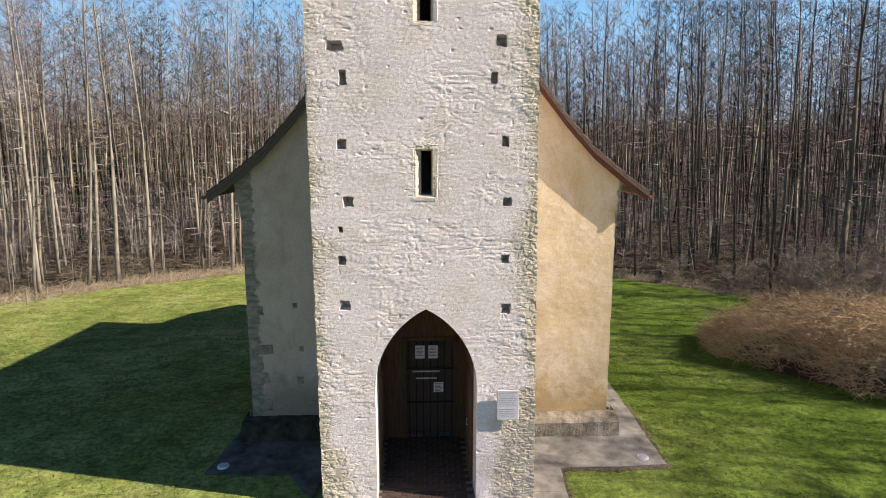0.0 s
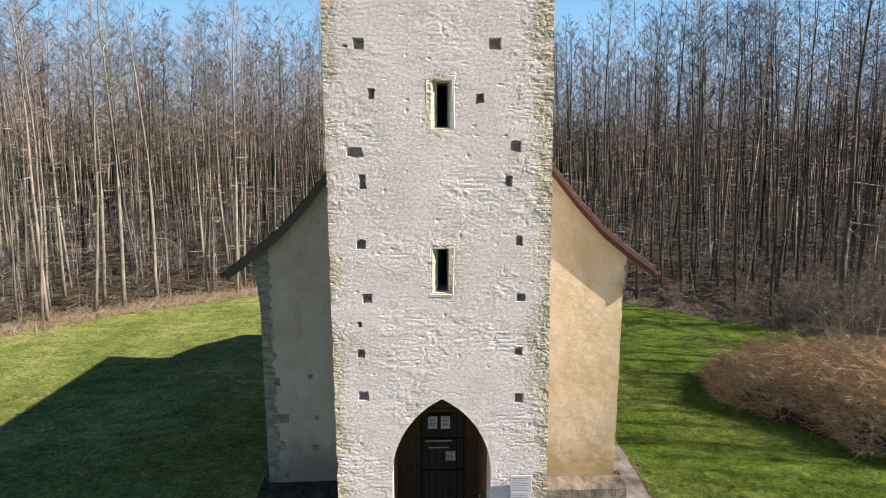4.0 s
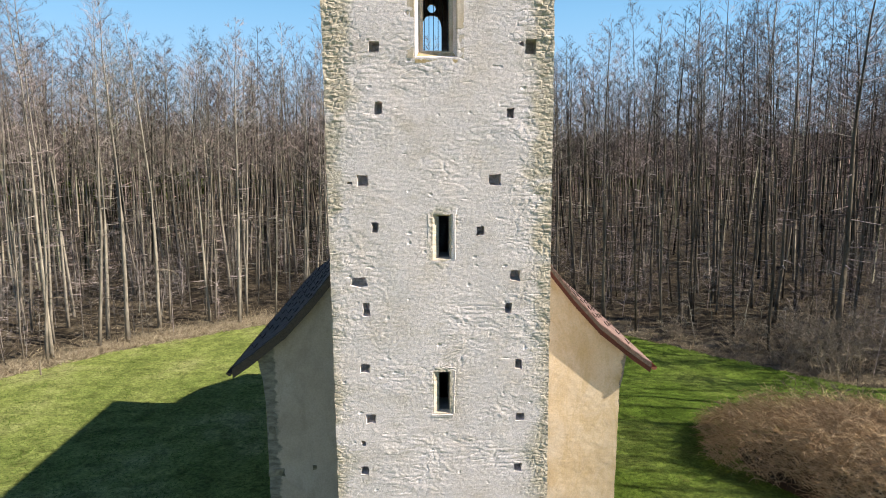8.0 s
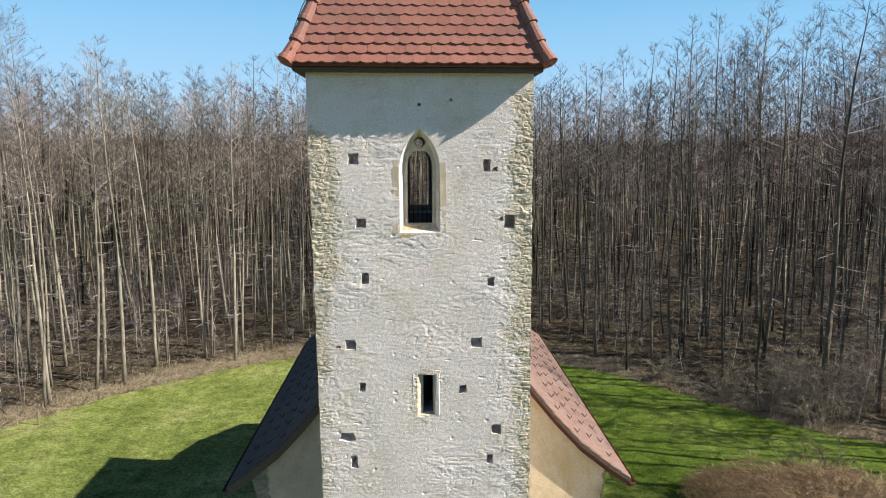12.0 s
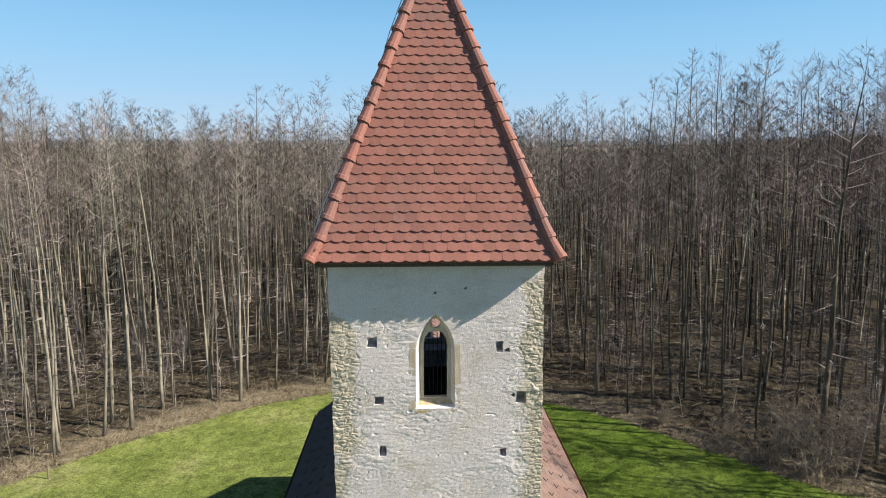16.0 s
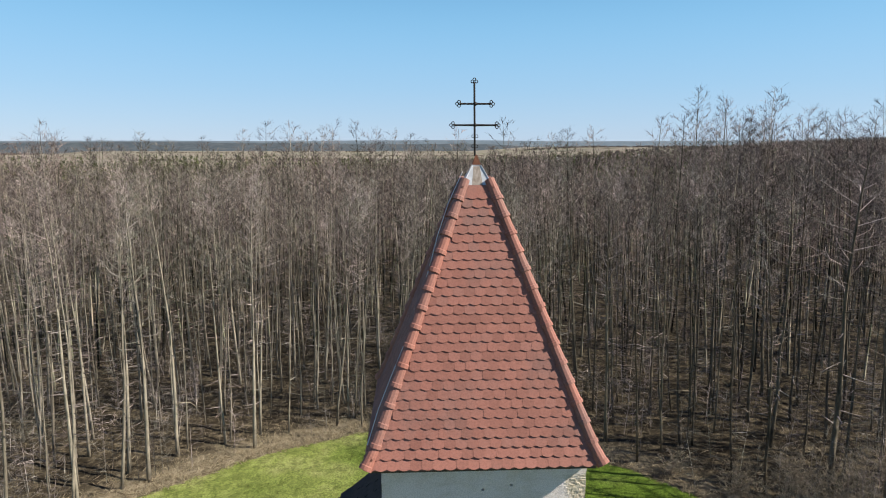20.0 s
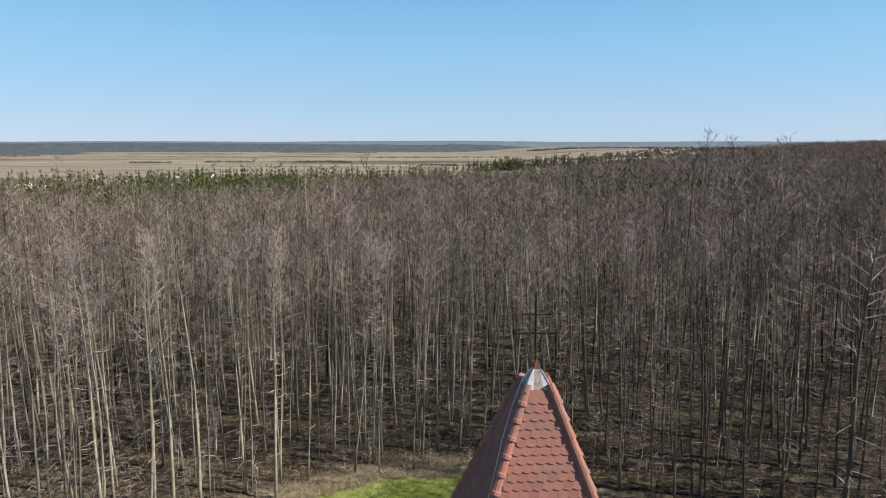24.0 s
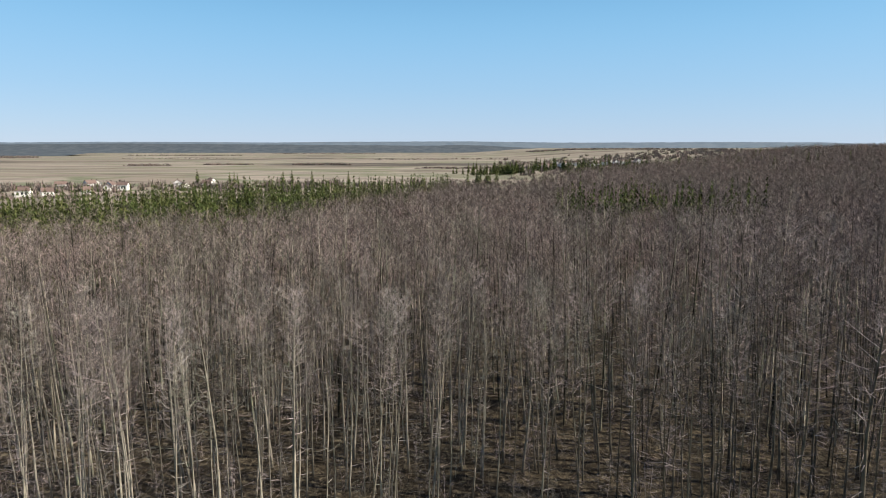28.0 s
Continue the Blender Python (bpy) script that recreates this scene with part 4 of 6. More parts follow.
    for k in range(9):
        z = CAP_Z + 0.25 - k * 0.62
        h = roof_half(min(z, CAP_Z)) + 0.10 + (0.06 * math.sin(k * 1.1) if k else -0.12)
        pts.append((APEX.x - h - 0.02, APEX.y - h + 0.22, z))
    part("lightning_wire", tube(pts, 0.009, 5), WIRE, roof, "thin pale lightning conductor")
    cross = thing("patriarchal_cross", "dark wrought-iron double cross with ringed trefoil ends", "cross", (APEX.x - 0.03, APEX.y, CAP_Z + 0.56))
    part("shaft", tube([(0, 0, 0), (-0.02, 0, 1.46)], 0.022, 6), IRON, cross)
    for z, half in ((0.62, 0.43), (1.04, 0.31)):
        part("arm", tube([(-half, 0, z), (-half + 0.06, 0, z), (0, 0, z), (half - 0.06, 0, z), (half, 0, z)], [0.030, 0.020, 0.024, 0.020, 0.030], 6), IRON, cross)
        bm = bmesh.new()
        bmesh.ops.create_uvsphere(bm, u_segments=8, v_segments=6, radius=0.042, matrix=pose(0, 0, z))
        part("boss", bm, IRON, cross)
    for z in (0.20, 0.40):
        for dx in (-0.035, 0.035):
            ring = [(dx + 0.03 * math.cos(a), 0, z + 0.03 * math.sin(a)) for a in (2 * math.pi * k / 10 for k in range(11))]
            part("scroll_ring", tube(ring, 0.006, 4, closed=False), IRON, cross)
    for cx, cz, dx, dz in ((-0.43, 0.62, -1, 0), (0.43, 0.62, 1, 0), (-0.31, 1.04, -1, 0), (0.31, 1.04, 1, 0), (-0.02, 1.46, 0, 1)):
        for ox, oz in ((dx * 0.055, dz * 0.055), (dz * 0.04 + dx * 0.015, dx * 0.04 + dz * 0.015), (-dz * 0.04 + dx * 0.015, -dx * 0.04 + dz * 0.015)):
            ring = [(cx + ox + 0.028 * math.cos(a), 0, cz + oz + 0.028 * math.sin(a)) for a in (2 * math.pi * k / 10 for k in range(11))]
            part("end_ring", tube(ring, 0.009, 5, closed=False), IRON, cross)


# ---- nave ----
PROFILE = [(0.0, 10.50), (1.10, 9.62), (1.90, 8.90), (2.45, 8.18), (3.05, 7.44), (3.68, 6.76), (4.45, 6.14), (4.93, 5.80)]
NAVE_X, NAVE_Y0, NAVE_Y1 = 0.15, 3.03, 14.0


def roof_z(dx):
    dx = abs(dx)
    for (a, za), (b, zb) in zip(PROFILE, PROFILE[1:]):
        if dx <= b:
            return za + (zb - za) * (dx - a) / (b - a)
    return PROFILE[-1][1]


def build_nave():
    nave = thing("church_nave", "ochre-plastered church nave with bare stone corners behind the tower", "church")
    x0, x1 = -4.10, 4.42

    def gable(x, z):
        d = 0.012 * noise.noise(Vector((x * 1.1, 4, z * 1.3))) + 0.005 * noise.noise(Vector((x * 6, 4, z * 9)))
        return x, NAVE_Y0 - d

    for sx in (-1, 1):
        a, b = (x0, -1.7) if sx < 0 else (1.6, x1)
        nxs, nzs = 36, 110
        verts, faces = [], []
        for i in range(nzs + 1):
            for j in range(nxs + 1):
                x = a + (b - a) * j / nxs
                top = roof_z(x - NAVE_X) - 0.13
                z = top * i / nzs
                flare = 0.0
                if (sx > 0 and j == nxs) or (sx < 0 and j == 0):
                    flare = 0.02 * noise.noise(Vector((3, 1, z * 2.5))) + sx * 0.10 * max(0, (z - 5.0) / 0.7)
                _, y = gable(x, z)
                verts.append((x + flare, y, z))
        for i in range(nzs):
            for j in range(nxs):
                k = i * (nxs + 1) + j
                faces.append((k, k + 1, k + nxs + 2, k + nxs + 1))
        me = mesh_of("gable_wall", verts, faces, OCHRE if sx > 0 else SHADEPLASTER, smooth=True)
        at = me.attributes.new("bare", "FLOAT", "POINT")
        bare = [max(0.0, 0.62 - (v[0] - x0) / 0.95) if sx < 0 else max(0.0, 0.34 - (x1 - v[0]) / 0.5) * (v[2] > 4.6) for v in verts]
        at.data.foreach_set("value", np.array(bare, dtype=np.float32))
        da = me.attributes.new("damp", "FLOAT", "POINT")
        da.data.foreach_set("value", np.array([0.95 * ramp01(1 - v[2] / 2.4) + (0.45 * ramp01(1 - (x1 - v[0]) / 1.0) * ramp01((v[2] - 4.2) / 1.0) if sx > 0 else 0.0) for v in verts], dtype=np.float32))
        part("gable_wall", me, None, nave, "sunny ochre plaster" if sx > 0 else "plaster greyed and darkened for the tower's shade, bare corner stones")
    part("side_wall", boxed(x0, x0 + 0.7, NAVE_Y0 + 0.015, NAVE_Y1, 0 - 1.2, 5.75), OCHRE, nave)
    part("side_wall", boxed(x1 - 0.7, x1, NAVE_Y0 + 0.015, NAVE_Y1, -1.2, 5.75), OCHRE, nave)
    part("east_wall", boxed(x0, x1, NAVE_Y1 - 0.7, NAVE_Y1 - 0.02, -1.2, 5.6), OCHRE, nave)
    bm = bmesh.new()
    ring = [bm.verts.new((NAVE_X + s * x, NAVE_Y1 - 0.1, z - 0.14)) for s, x, z in [(-1, x, z) for x, z in PROFILE[::-1]] + [(1, x, z) for x, z in PROFILE[1:]]]
    bm.faces.new(ring)
    part("east_gable", bm, OCHRE, nave)
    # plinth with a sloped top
    for a, b, stone in ((x0 - 0.17, -1.95, SHADEPLINTH), (2.0, x1 + 0.19, PLINTH)):
        prof = [(NAVE_Y0 - 0.50, -0.1), (NAVE_Y0 - 0.45, 0.36), (NAVE_Y0 - 0.33, 0.425), (NAVE_Y0 + 0.02, 0.455)]
        bm = bmesh.new()
        cols = []
        n = 40
        for k in range(n + 1):
            x = a + (b - a) * k / n
            cols.append([bm.verts.new((x + 0.02 * noise.noise(Vector((k, z * 3, 1))), y + 0.05 * noise.noise(Vector((x * 4.5, y * 3, z * 5))), z + 0.02 * noise.noise(Vector((x * 4, 7, z)))) ) for y, z in prof])
        for p, q in zip(cols, cols[1:]):
            for k in range(3):
                bm.faces.new((p[k], q[k], q[k + 1], p[k + 1]))
        for c, flip in ((cols[0], False), (cols[-1], True)):
            e = [bm.verts.new((c[0].co.x, NAVE_Y0 + 0.3, z)) for z in (-0.1, 0.455)]
            loop = [c[0], c[1], c[2], c[3], e[1], e[0]]
            bm.faces.new(loop if flip else loop[::-1])
        part("plinth", bm, stone, nave, "rough weathered stone plinth")
    part("plinth", boxed(x1, x1 + 0.17, NAVE_Y0 + 0.28, NAVE_Y1, -1.2, 0.40, bevel=0.03), PLINTH, nave)
    # bare corner stones on the shaded side, a few on the sunny one
    rng = random.Random(12)
    z = 0.55
    while z < 5.35:
        h = rng.uniform(0.22, 0.5)
        w = rng.choice((0.22, 0.34, 0.5)) * rng.uniform(0.8, 1.2)
        if rng.random() < 0.45:
            bm = boxed(x0 - 0.006, x0 + w, NAVE_Y0 - 0.014, NAVE_Y0 + 0.2, z, z + h - 0.02, bevel=0.03)
            bmesh.ops.subdivide_edges(bm, edges=[e for e in bm.edges if e.calc_length() > 0.18], cuts=3, use_grid_fill=True)
            for v in bm.verts:
                v.co += Vector((2, 0.5, 1.4)) * 0.03 * noise.noise(v.co * 5)
            part("corner_stone", bm, PLINTH, nave, "bare grey corner stone" if z < 0.6 else "")
        z += h
    for x, z0, s in ((-2.95, 2.05, 0.12), (-3.02, 1.25, 0.16), (-3.05, 3.1, 0.10), (-3.5, 0.62, 0.10), (-3.55, 0.75, 0.09), (-2.75, 0.72, 0.12)):
        part("stone_patch", boxed(x, x + s, NAVE_Y0 - 0.014, NAVE_Y0 + 0.05, z0, z0 + s * 1.1, bevel=0.008, rough=0.01), PLINTH, nave)
    build_nave_roof()
    build_chancel()


def build_nave_roof():
    roof = thing("nave_roof", "steep red-tiled nave roof with flared eaves", "roof")
    ya, yb = NAVE_Y0 - 0.25, NAVE_Y1 + 0.15
    tv, tf = tile_mesh(0.171, 0.30, 0.018)
    nave_tile = mesh_of("tile", tv, tf, OLDTILE)
    for s in (-1, 1):
        up = [(NAVE_X + s * x, z) for x, z in PROFILE]
        low = [(x - s * 0.02, z - 0.11) for x, z in up]
        verts, faces = [], []
        for y in (ya, yb):
            verts += [(x, y, z - 0.02) for x, z in up] + [(x, y, z) for x, z in low]
        n = len(PROFILE)
        for k in range(n - 1):
            faces += [(k, k + 1, 2 * n + k + 1, 2 * n + k), (n + k, 3 * n + k, 3 * n + k + 1, n + k + 1), (k, n + k, n + k + 1, k + 1), (2 * n + k, 2 * n + k + 1, 3 * n + k + 1, 3 * n + k)]
        faces.append((n - 1, 2 * n - 1, 4 * n - 1, 3 * n - 1))
        part("roof_deck", mesh_of("roof_deck", verts, faces, OLDWOOD), None, roof)
        # verge board under the tiles, along the gable
        vb, fb = [], []
        for y in (ya + 0.02, ya + 0.06):
            vb += [(x, y, z - 0.04) for x, z in up] + [(x - s * 0.02, y, z - 0.24) for x, z in up]
        for k in range(n - 1):
            fb += [(k, k + 1, n + k + 1, n + k), (2 * n + k, 3 * n + k, 3 * n + k + 1, 2 * n + k + 1), (n + k, n + k + 1, 3 * n + k + 1, 3 * n + k)]
        fb.append((n - 1, 3 * n - 1, 4 * n - 1, 2 * n - 1))
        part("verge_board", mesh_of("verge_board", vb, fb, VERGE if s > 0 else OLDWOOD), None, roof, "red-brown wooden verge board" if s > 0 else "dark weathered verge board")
        # courses of tiles, following the curve
        vs, fs = [], []
        lens = [math.dist(a, b) for a, b in zip(PROFILE, PROFILE[1:])]
        total = sum(lens)
        rows = int(total / 0.17)
        for r in range(rows):
            d = total - 0.0 - r * 0.17
            acc = 0.0
            for (a, za), (b, zb), ln in zip(PROFILE, PROFILE[1:], lens):
                if d <= acc + ln + 1e-6:
                    k = (d - acc) / ln
                    px, pz, ang = a + (b - a) * k, za + (zb - za) * k, math.degrees(math.atan2(za - zb, b - a))
                    break
                acc += ln
            m0 = pose(NAVE_X + s * px, 0, pz, 0, 0, 90 if s > 0 else -90) @ pose(0, 0, 0, ang - 4)
            for i in range(int((yb - ya) / 0.178) + 1):
                y = ya + 0.085 + 0.178 * i + (0.089 if r % 2 else 0)
                if y > yb:
                    continue
                m = Matrix.Translation((0, y, random.uniform(-0.003, 0.003))) @ m0
                if s > 0 and i < 9 and r < 33:
                    near = part("tile", nave_tile, None, roof)
                    near.matrix_basis = m
                    continue
                o = len(vs)
                vs += [m @ Vector(p) for p in tv]
                fs += [tuple(o + k for k in f) for f in tf]
        # the slope away from the sun has its shade in the tile colour
        t = part("tile_courses", mesh_of("tile_courses", vs, fs, OLDTILE if s > 0 else SHADETILE), None, roof, "weathered pinkish clay tiles" if s > 0 else "tiles darkened in colour on the slope away from the sun")
        t["kind"] = "stuff"
        # snow hooks
        for r in range(4):
            for i in range(14):
                k = 0.16 + 0.17 * r
                px, pz = PROFILE[-1][0] * (1 - k) + PROFILE[3][0] * k, 0
                pz = roof_z(px)
                y = ya + 0.5 + 0.75 * i + (0.37 if r % 2 else 0)
                hook = tube([(NAVE_X + s * (px - 0.10), y, pz + 0.16), (NAVE_X + s * px, y, pz + 0.04), (NAVE_X + s * (px + 0.04), y, pz + 0.13)], 0.012, 4)
                part("snow_hook", hook, IRON, roof)
        # gutter
        gx, gz = NAVE_X + s * (PROFILE[-1][0] + 0.05), PROFILE[-1][1] - 0.09
        bm = bmesh.new()
        cols = []
        for y in (ya - 0.02, yb):
            cols.append([bm.verts.new((gx + 0.07 * math.cos(a), y, gz + 0.07 * math.sin(a))) for a in [math.pi + math.pi * k / 8 for k in range(9)]])
        for k in range(8):
            bm.faces.new((cols[0][k], cols[0][k + 1], cols[1][k + 1], cols[1][k]))
        bm.faces.new(cols[0])
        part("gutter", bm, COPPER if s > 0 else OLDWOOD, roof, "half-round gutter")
    for k in range(28):
        y = ya + 0.02 + 0.40 * k
        part("ridge_tile", tube([(NAVE_X, y, 10.48), (NAVE_X, y + 0.43, 10.46)], [0.12, 0.10], 10), OLDTILE, roof)
    rod = thing("lightning_rod", "slim pale lightning rod on the ridge end", "rod", (NAVE_X + 0.1, 14.1, 10.5))
    part("mast", tube([(0, 0, 0), (0, 0, 0.9), (0, 0, 1.75)], [0.022, 0.018, 0.010], 6), ZINC, rod)
    part("stay", tube([(-0.12, 0, 0.28), (0.16, 0, 0.25)], 0.012, 5), ZINC, rod)
    part("stay", tube([(-0.10, 0, 0.42), (0.12, 0, 0.40)], 0.010, 5), ZINC, rod)


def build_chancel():
    chancel = thing("church_chancel", "lower ochre chancel with a hipped tile roof", "church")
    pts = [(-3.0, 14.0), (-3.0, 17.6), (-1.4, 19.6), (1.7, 19.6), (3.3, 17.6), (3.3, 14.0)]
    verts = [(x, y, z) for z in (-2.4, 5.0) for x, y in pts]
    faces = [(k, k + 1, k + 7, k + 6) for k in range(5)]
    part("wall", mesh_of("wall", verts, [f[::-1] for f in faces], OCHRE), None, chancel)
    ex = [(-3.4, 13.9), (-3.4, 17.8), (-1.55, 20.0), (1.85, 20.0), (3.7, 17.8), (3.7, 13.9)]
    verts = [(x, y, 4.9) for x, y in ex] + [(0.15, 13.9, 8.2), (0.15, 14.9, 8.2)]
    part("roof", mesh_of("roof", verts, [(1, 0, 6, 7), (2, 1, 7), (3, 2, 7), (4, 3, 7), (5, 4, 7, 6)], OLDTILE), None, chancel)


build_tower()
build_tower_roof()
build_nave()


# ---- paving by the church ----
def slab(name, outline, z, label, category, material):
    """A cast slab with a rough edge."""
    pts = dense(np.array(outline, float), 0.25)
    bm = bmesh.new()
    top = [bm.verts.new((x + random.uniform(-0.025, 0.025), y + random.uniform(-0.025, 0.025), z)) for x, y in pts]
    bot = [bm.verts.new((v.co.x, v.co.y, -0.15)) for v in top]
    bm.faces.new(top)
    for k in range(len(top)):
        bm.faces.new((top[k - 1], top[k], bot[k], bot[k - 1])[::-1])
    me = bpy.data.meshes.new(name)
    bmesh.ops.recalc_face_normals(bm, faces=bm.faces[:])
    bm.to_mesh(me)
    bm.free()
    me.materials.append(material)
    return tagged(new(name, me), label, category, kind="structure")


slab("pavement", [(2.05, 0.3), (2.80, 0.3), (2.86, 1.15), (5.2, 1.2), (5.35, 5.2), (5.2, 13.8), (4.3, 13.8), (4.3, 2.6), (1.9, 2.6)], 0.035, "worn pale concrete apron beside the church wall", "pavement", CONCRETE)
slab("pavement", [(-4.65, 1.2), (-2.9, 1.1), (-2.2, 0.2), (-1.9, 2.6), (-4.0, 2.6), (-4.0, 12.0), (-4.5, 12.0), (-4.4, 3.3)], 0.035, "mossy concrete apron, darkened in colour for the tower's shade", "pavement", SHADEMOSS)
slab("path", [(-1.1, -0.05), (-1.6, -9.0), (2.6, -9.0), (2.80, 0.32), (2.06, 0.32), (2.0, -0.06)], 0.03, "concrete path to the church door", "path", CONCRETE)


def verge(pts, label):
    """A strip of bare soil and dead grass with a ragged edge beside the paving."""
    pts = [Vector((x, y, 0)) for x, y in pts]
    line = []
    for a, b in zip(pts, pts[1:]):
        n = max(1, int((b - a).length / 0.09))
        line += [(a + (b - a) * k / n, Vector(((b - a).y, -(b - a).x, 0)).normalized()) for k in range(n)]
    verts, faces = [], []
    for p, o in line:
        w = 0.06 + 0.13 * abs(noise.noise(p * 1.3)) + 0.08 * noise.noise(p * 6)
        for k, z in ((-0.08, 0.004), (w * 0.5, 0.022), (w, 0.012), (w + 0.02, -0.05)):
            q = p + o * k
            verts.append((q.x, q.y, float(height(q.x, q.y)) + z))
    for i in range(len(line) - 1):
        for j in range(3):
            faces.append((4 * i + j, 4 * i + 4 + j, 4 * i + 5 + j, 4 * i + 1 + j)[::-1])
    tagged(new("soil_strip", mesh_of("soil_strip", verts, faces, SOIL, smooth=True)), label, "soil", kind="structure")


verge([(2.84, -8.8), (2.82, 0.3), (2.88, 1.12), (5.2, 1.17), (5.38, 5.2), (5.23, 13.8)], "strip of bare soil and dead grass beside the concrete apron")
for x, y in ((4.79, 1.51), (-4.33, 1.47)):
    lamp = thing("ground_light", "round recessed ground light with pale glass", "lamp", (x, y, 0.035), group="ground lights")
    bm = bmesh.new()
    bmesh.ops.create_cone(bm, segments=20, radius1=0.13, radius2=0.12, depth=0.03, matrix=pose(0, 0, 0.012), cap_ends=True)
    rim = part("rim", bm, ZINC, lamp)
    bm = bmesh.new()
    bmesh.ops.create_cone(bm, segments=20, radius1=0.095, radius2=0.085, depth=0.02, matrix=pose(0, 0, 0.032), cap_ends=True)
    part("glass", bm, LAMPGLASS, rim)
stake = thing("marker_stake", "pale wooden marker stake at the lawn's edge", "stake", (-22.0, 22.6, float(height(-22.0, 22.6))))
part("post", tube([(0, 0, -0.1), (0.02, 0, 0.85)], [0.045, 0.04], 6), CANE, stake)


# ---- trees ----
def bare_tree(rng, h, lean, spread, n_branch, n_twig, n_fine, crown=0.45, r0=0.14, thin=1.0, light=False):
    """Trunk and crown of a leafless alder as arrays: a straight stem, ascending limbs, a haze of twigs."""
    twigs = Spikes()
    segs = 11
    up = np.array([lean[0], lean[1], 1.0])
    bend = np.array([rng.uniform(-1, 1), rng.uniform(-1, 1), 0]) * 0.32
    pts = []
    for k in range(segs + 1):
        t = k / segs
        pts.append(up * h * t + bend * math.sin(t * 3.1) * h * 0.06 + bend[[1, 0, 2]] * math.sin(t * 7.3 + h) * h * 0.016 + np.array([rng.uniform(-1, 1), rng.uniform(-1, 1), 0]) * 0.05)
    pts[0] = pts[0] * 0 + np.array([0, 0, -0.3])

    def at(t):
        k = min(segs - 1, int(t * segs))
        return pts[k] + (pts[k + 1] - pts[k]) * (t * segs - k)

    def rad(t):
        return r0 * (1 - t) ** 0.95 + 0.008

    n_low = int(n_branch * 0.22)
    for i in range(n_branch):
        low = i < n_low
        u = 0.0 if low else (i - n_low + rng.random()) / (n_branch - n_low)
        t = rng.uniform(0.14, crown) if low else crown + (0.985 - crown) * u ** 0.85
        a = i * 2.4 + rng.uniform(-0.6, 0.6)
        # crown: widest a third of the way up, rounded over at the top
        full = 0.75 + 0.45 * math.sin(min(1.0, u * 1.8) * 1.57) - 1.55 * max(0.0, u - 0.40) ** 1.15
        ln = spread * (0.75 if low else full) * rng.uniform(0.65, 1.15)
        rise = rng.uniform(-0.25, 0.15) if low else rng.uniform(0.15, 0.7) + 0.5 * u
        p = at(t)
        d = unit(np.array([math.cos(a), math.sin(a), rise]))
        mid = p + d * ln * 0.5
        end = mid + unit(d + np.array([rng.gauss(0, 0.25), rng.gauss(0, 0.25), rng.uniform(0.0, 0.4)])) * ln * 0.5
        rb = min(0.046, rad(t) * 0.50)
        if light:
            twigs.fine(p, mid + (end - mid) * 0.2, rb * 1.5)
            twigs.fine(mid, end, rb * 0.9)
        else:
            twigs.add(p, mid, rb, rb * 0.6)
            twigs.add(mid, end, rb * 0.6)
        for j in range(max(1, n_twig // (4 if low else 1))):
            s = rng.uniform(0.18, 1.0) ** 0.8
            q = p + (mid - p) * s * 2 if s < 0.5 else mid + (end - mid) * (s - 0.5) * 2
            e = unit(d * 0.8 + np.array([rng.gauss(0, 0.6), rng.gauss(0, 0.6), rng.uniform(-0.15, 0.65)]))
            tl = rng.uniform(0.3, 0.85) * (1.2 - 0.5 * s)
            twigs.fine(q, q + e * tl, 0.0125 * thin)
            for _ in range(0 if low else n_fine):
                w = q + e * tl * rng.uniform(0.2, 1.0)
                f = unit(e + np.array([rng.gauss(0, 0.75), rng.gauss(0, 0.75), rng.gauss(0.25, 0.5)]))
                twigs.fine(w, w + f * rng.uniform(0.22, 0.55), 0.0095 * thin)
    return pts, rad, twigs


def trunk_mesh(name, pts, rad, bark, sides=7):
    bm = tube([Vector(p) for p in pts], [rad(k / (len(pts) - 1)) * (1.12 if k == 0 else 1) for k in range(len(pts))], sides)
    me = bpy.data.meshes.new(name)
    bm.to_mesh(me)
    bm.free()
    me.materials.append(bark)
    me.shade_smooth()
    return me


# two alders that stand above the rest in the middle of the wood
TALL = [(-8.9, 45.0), (-5.0, 46.5)]


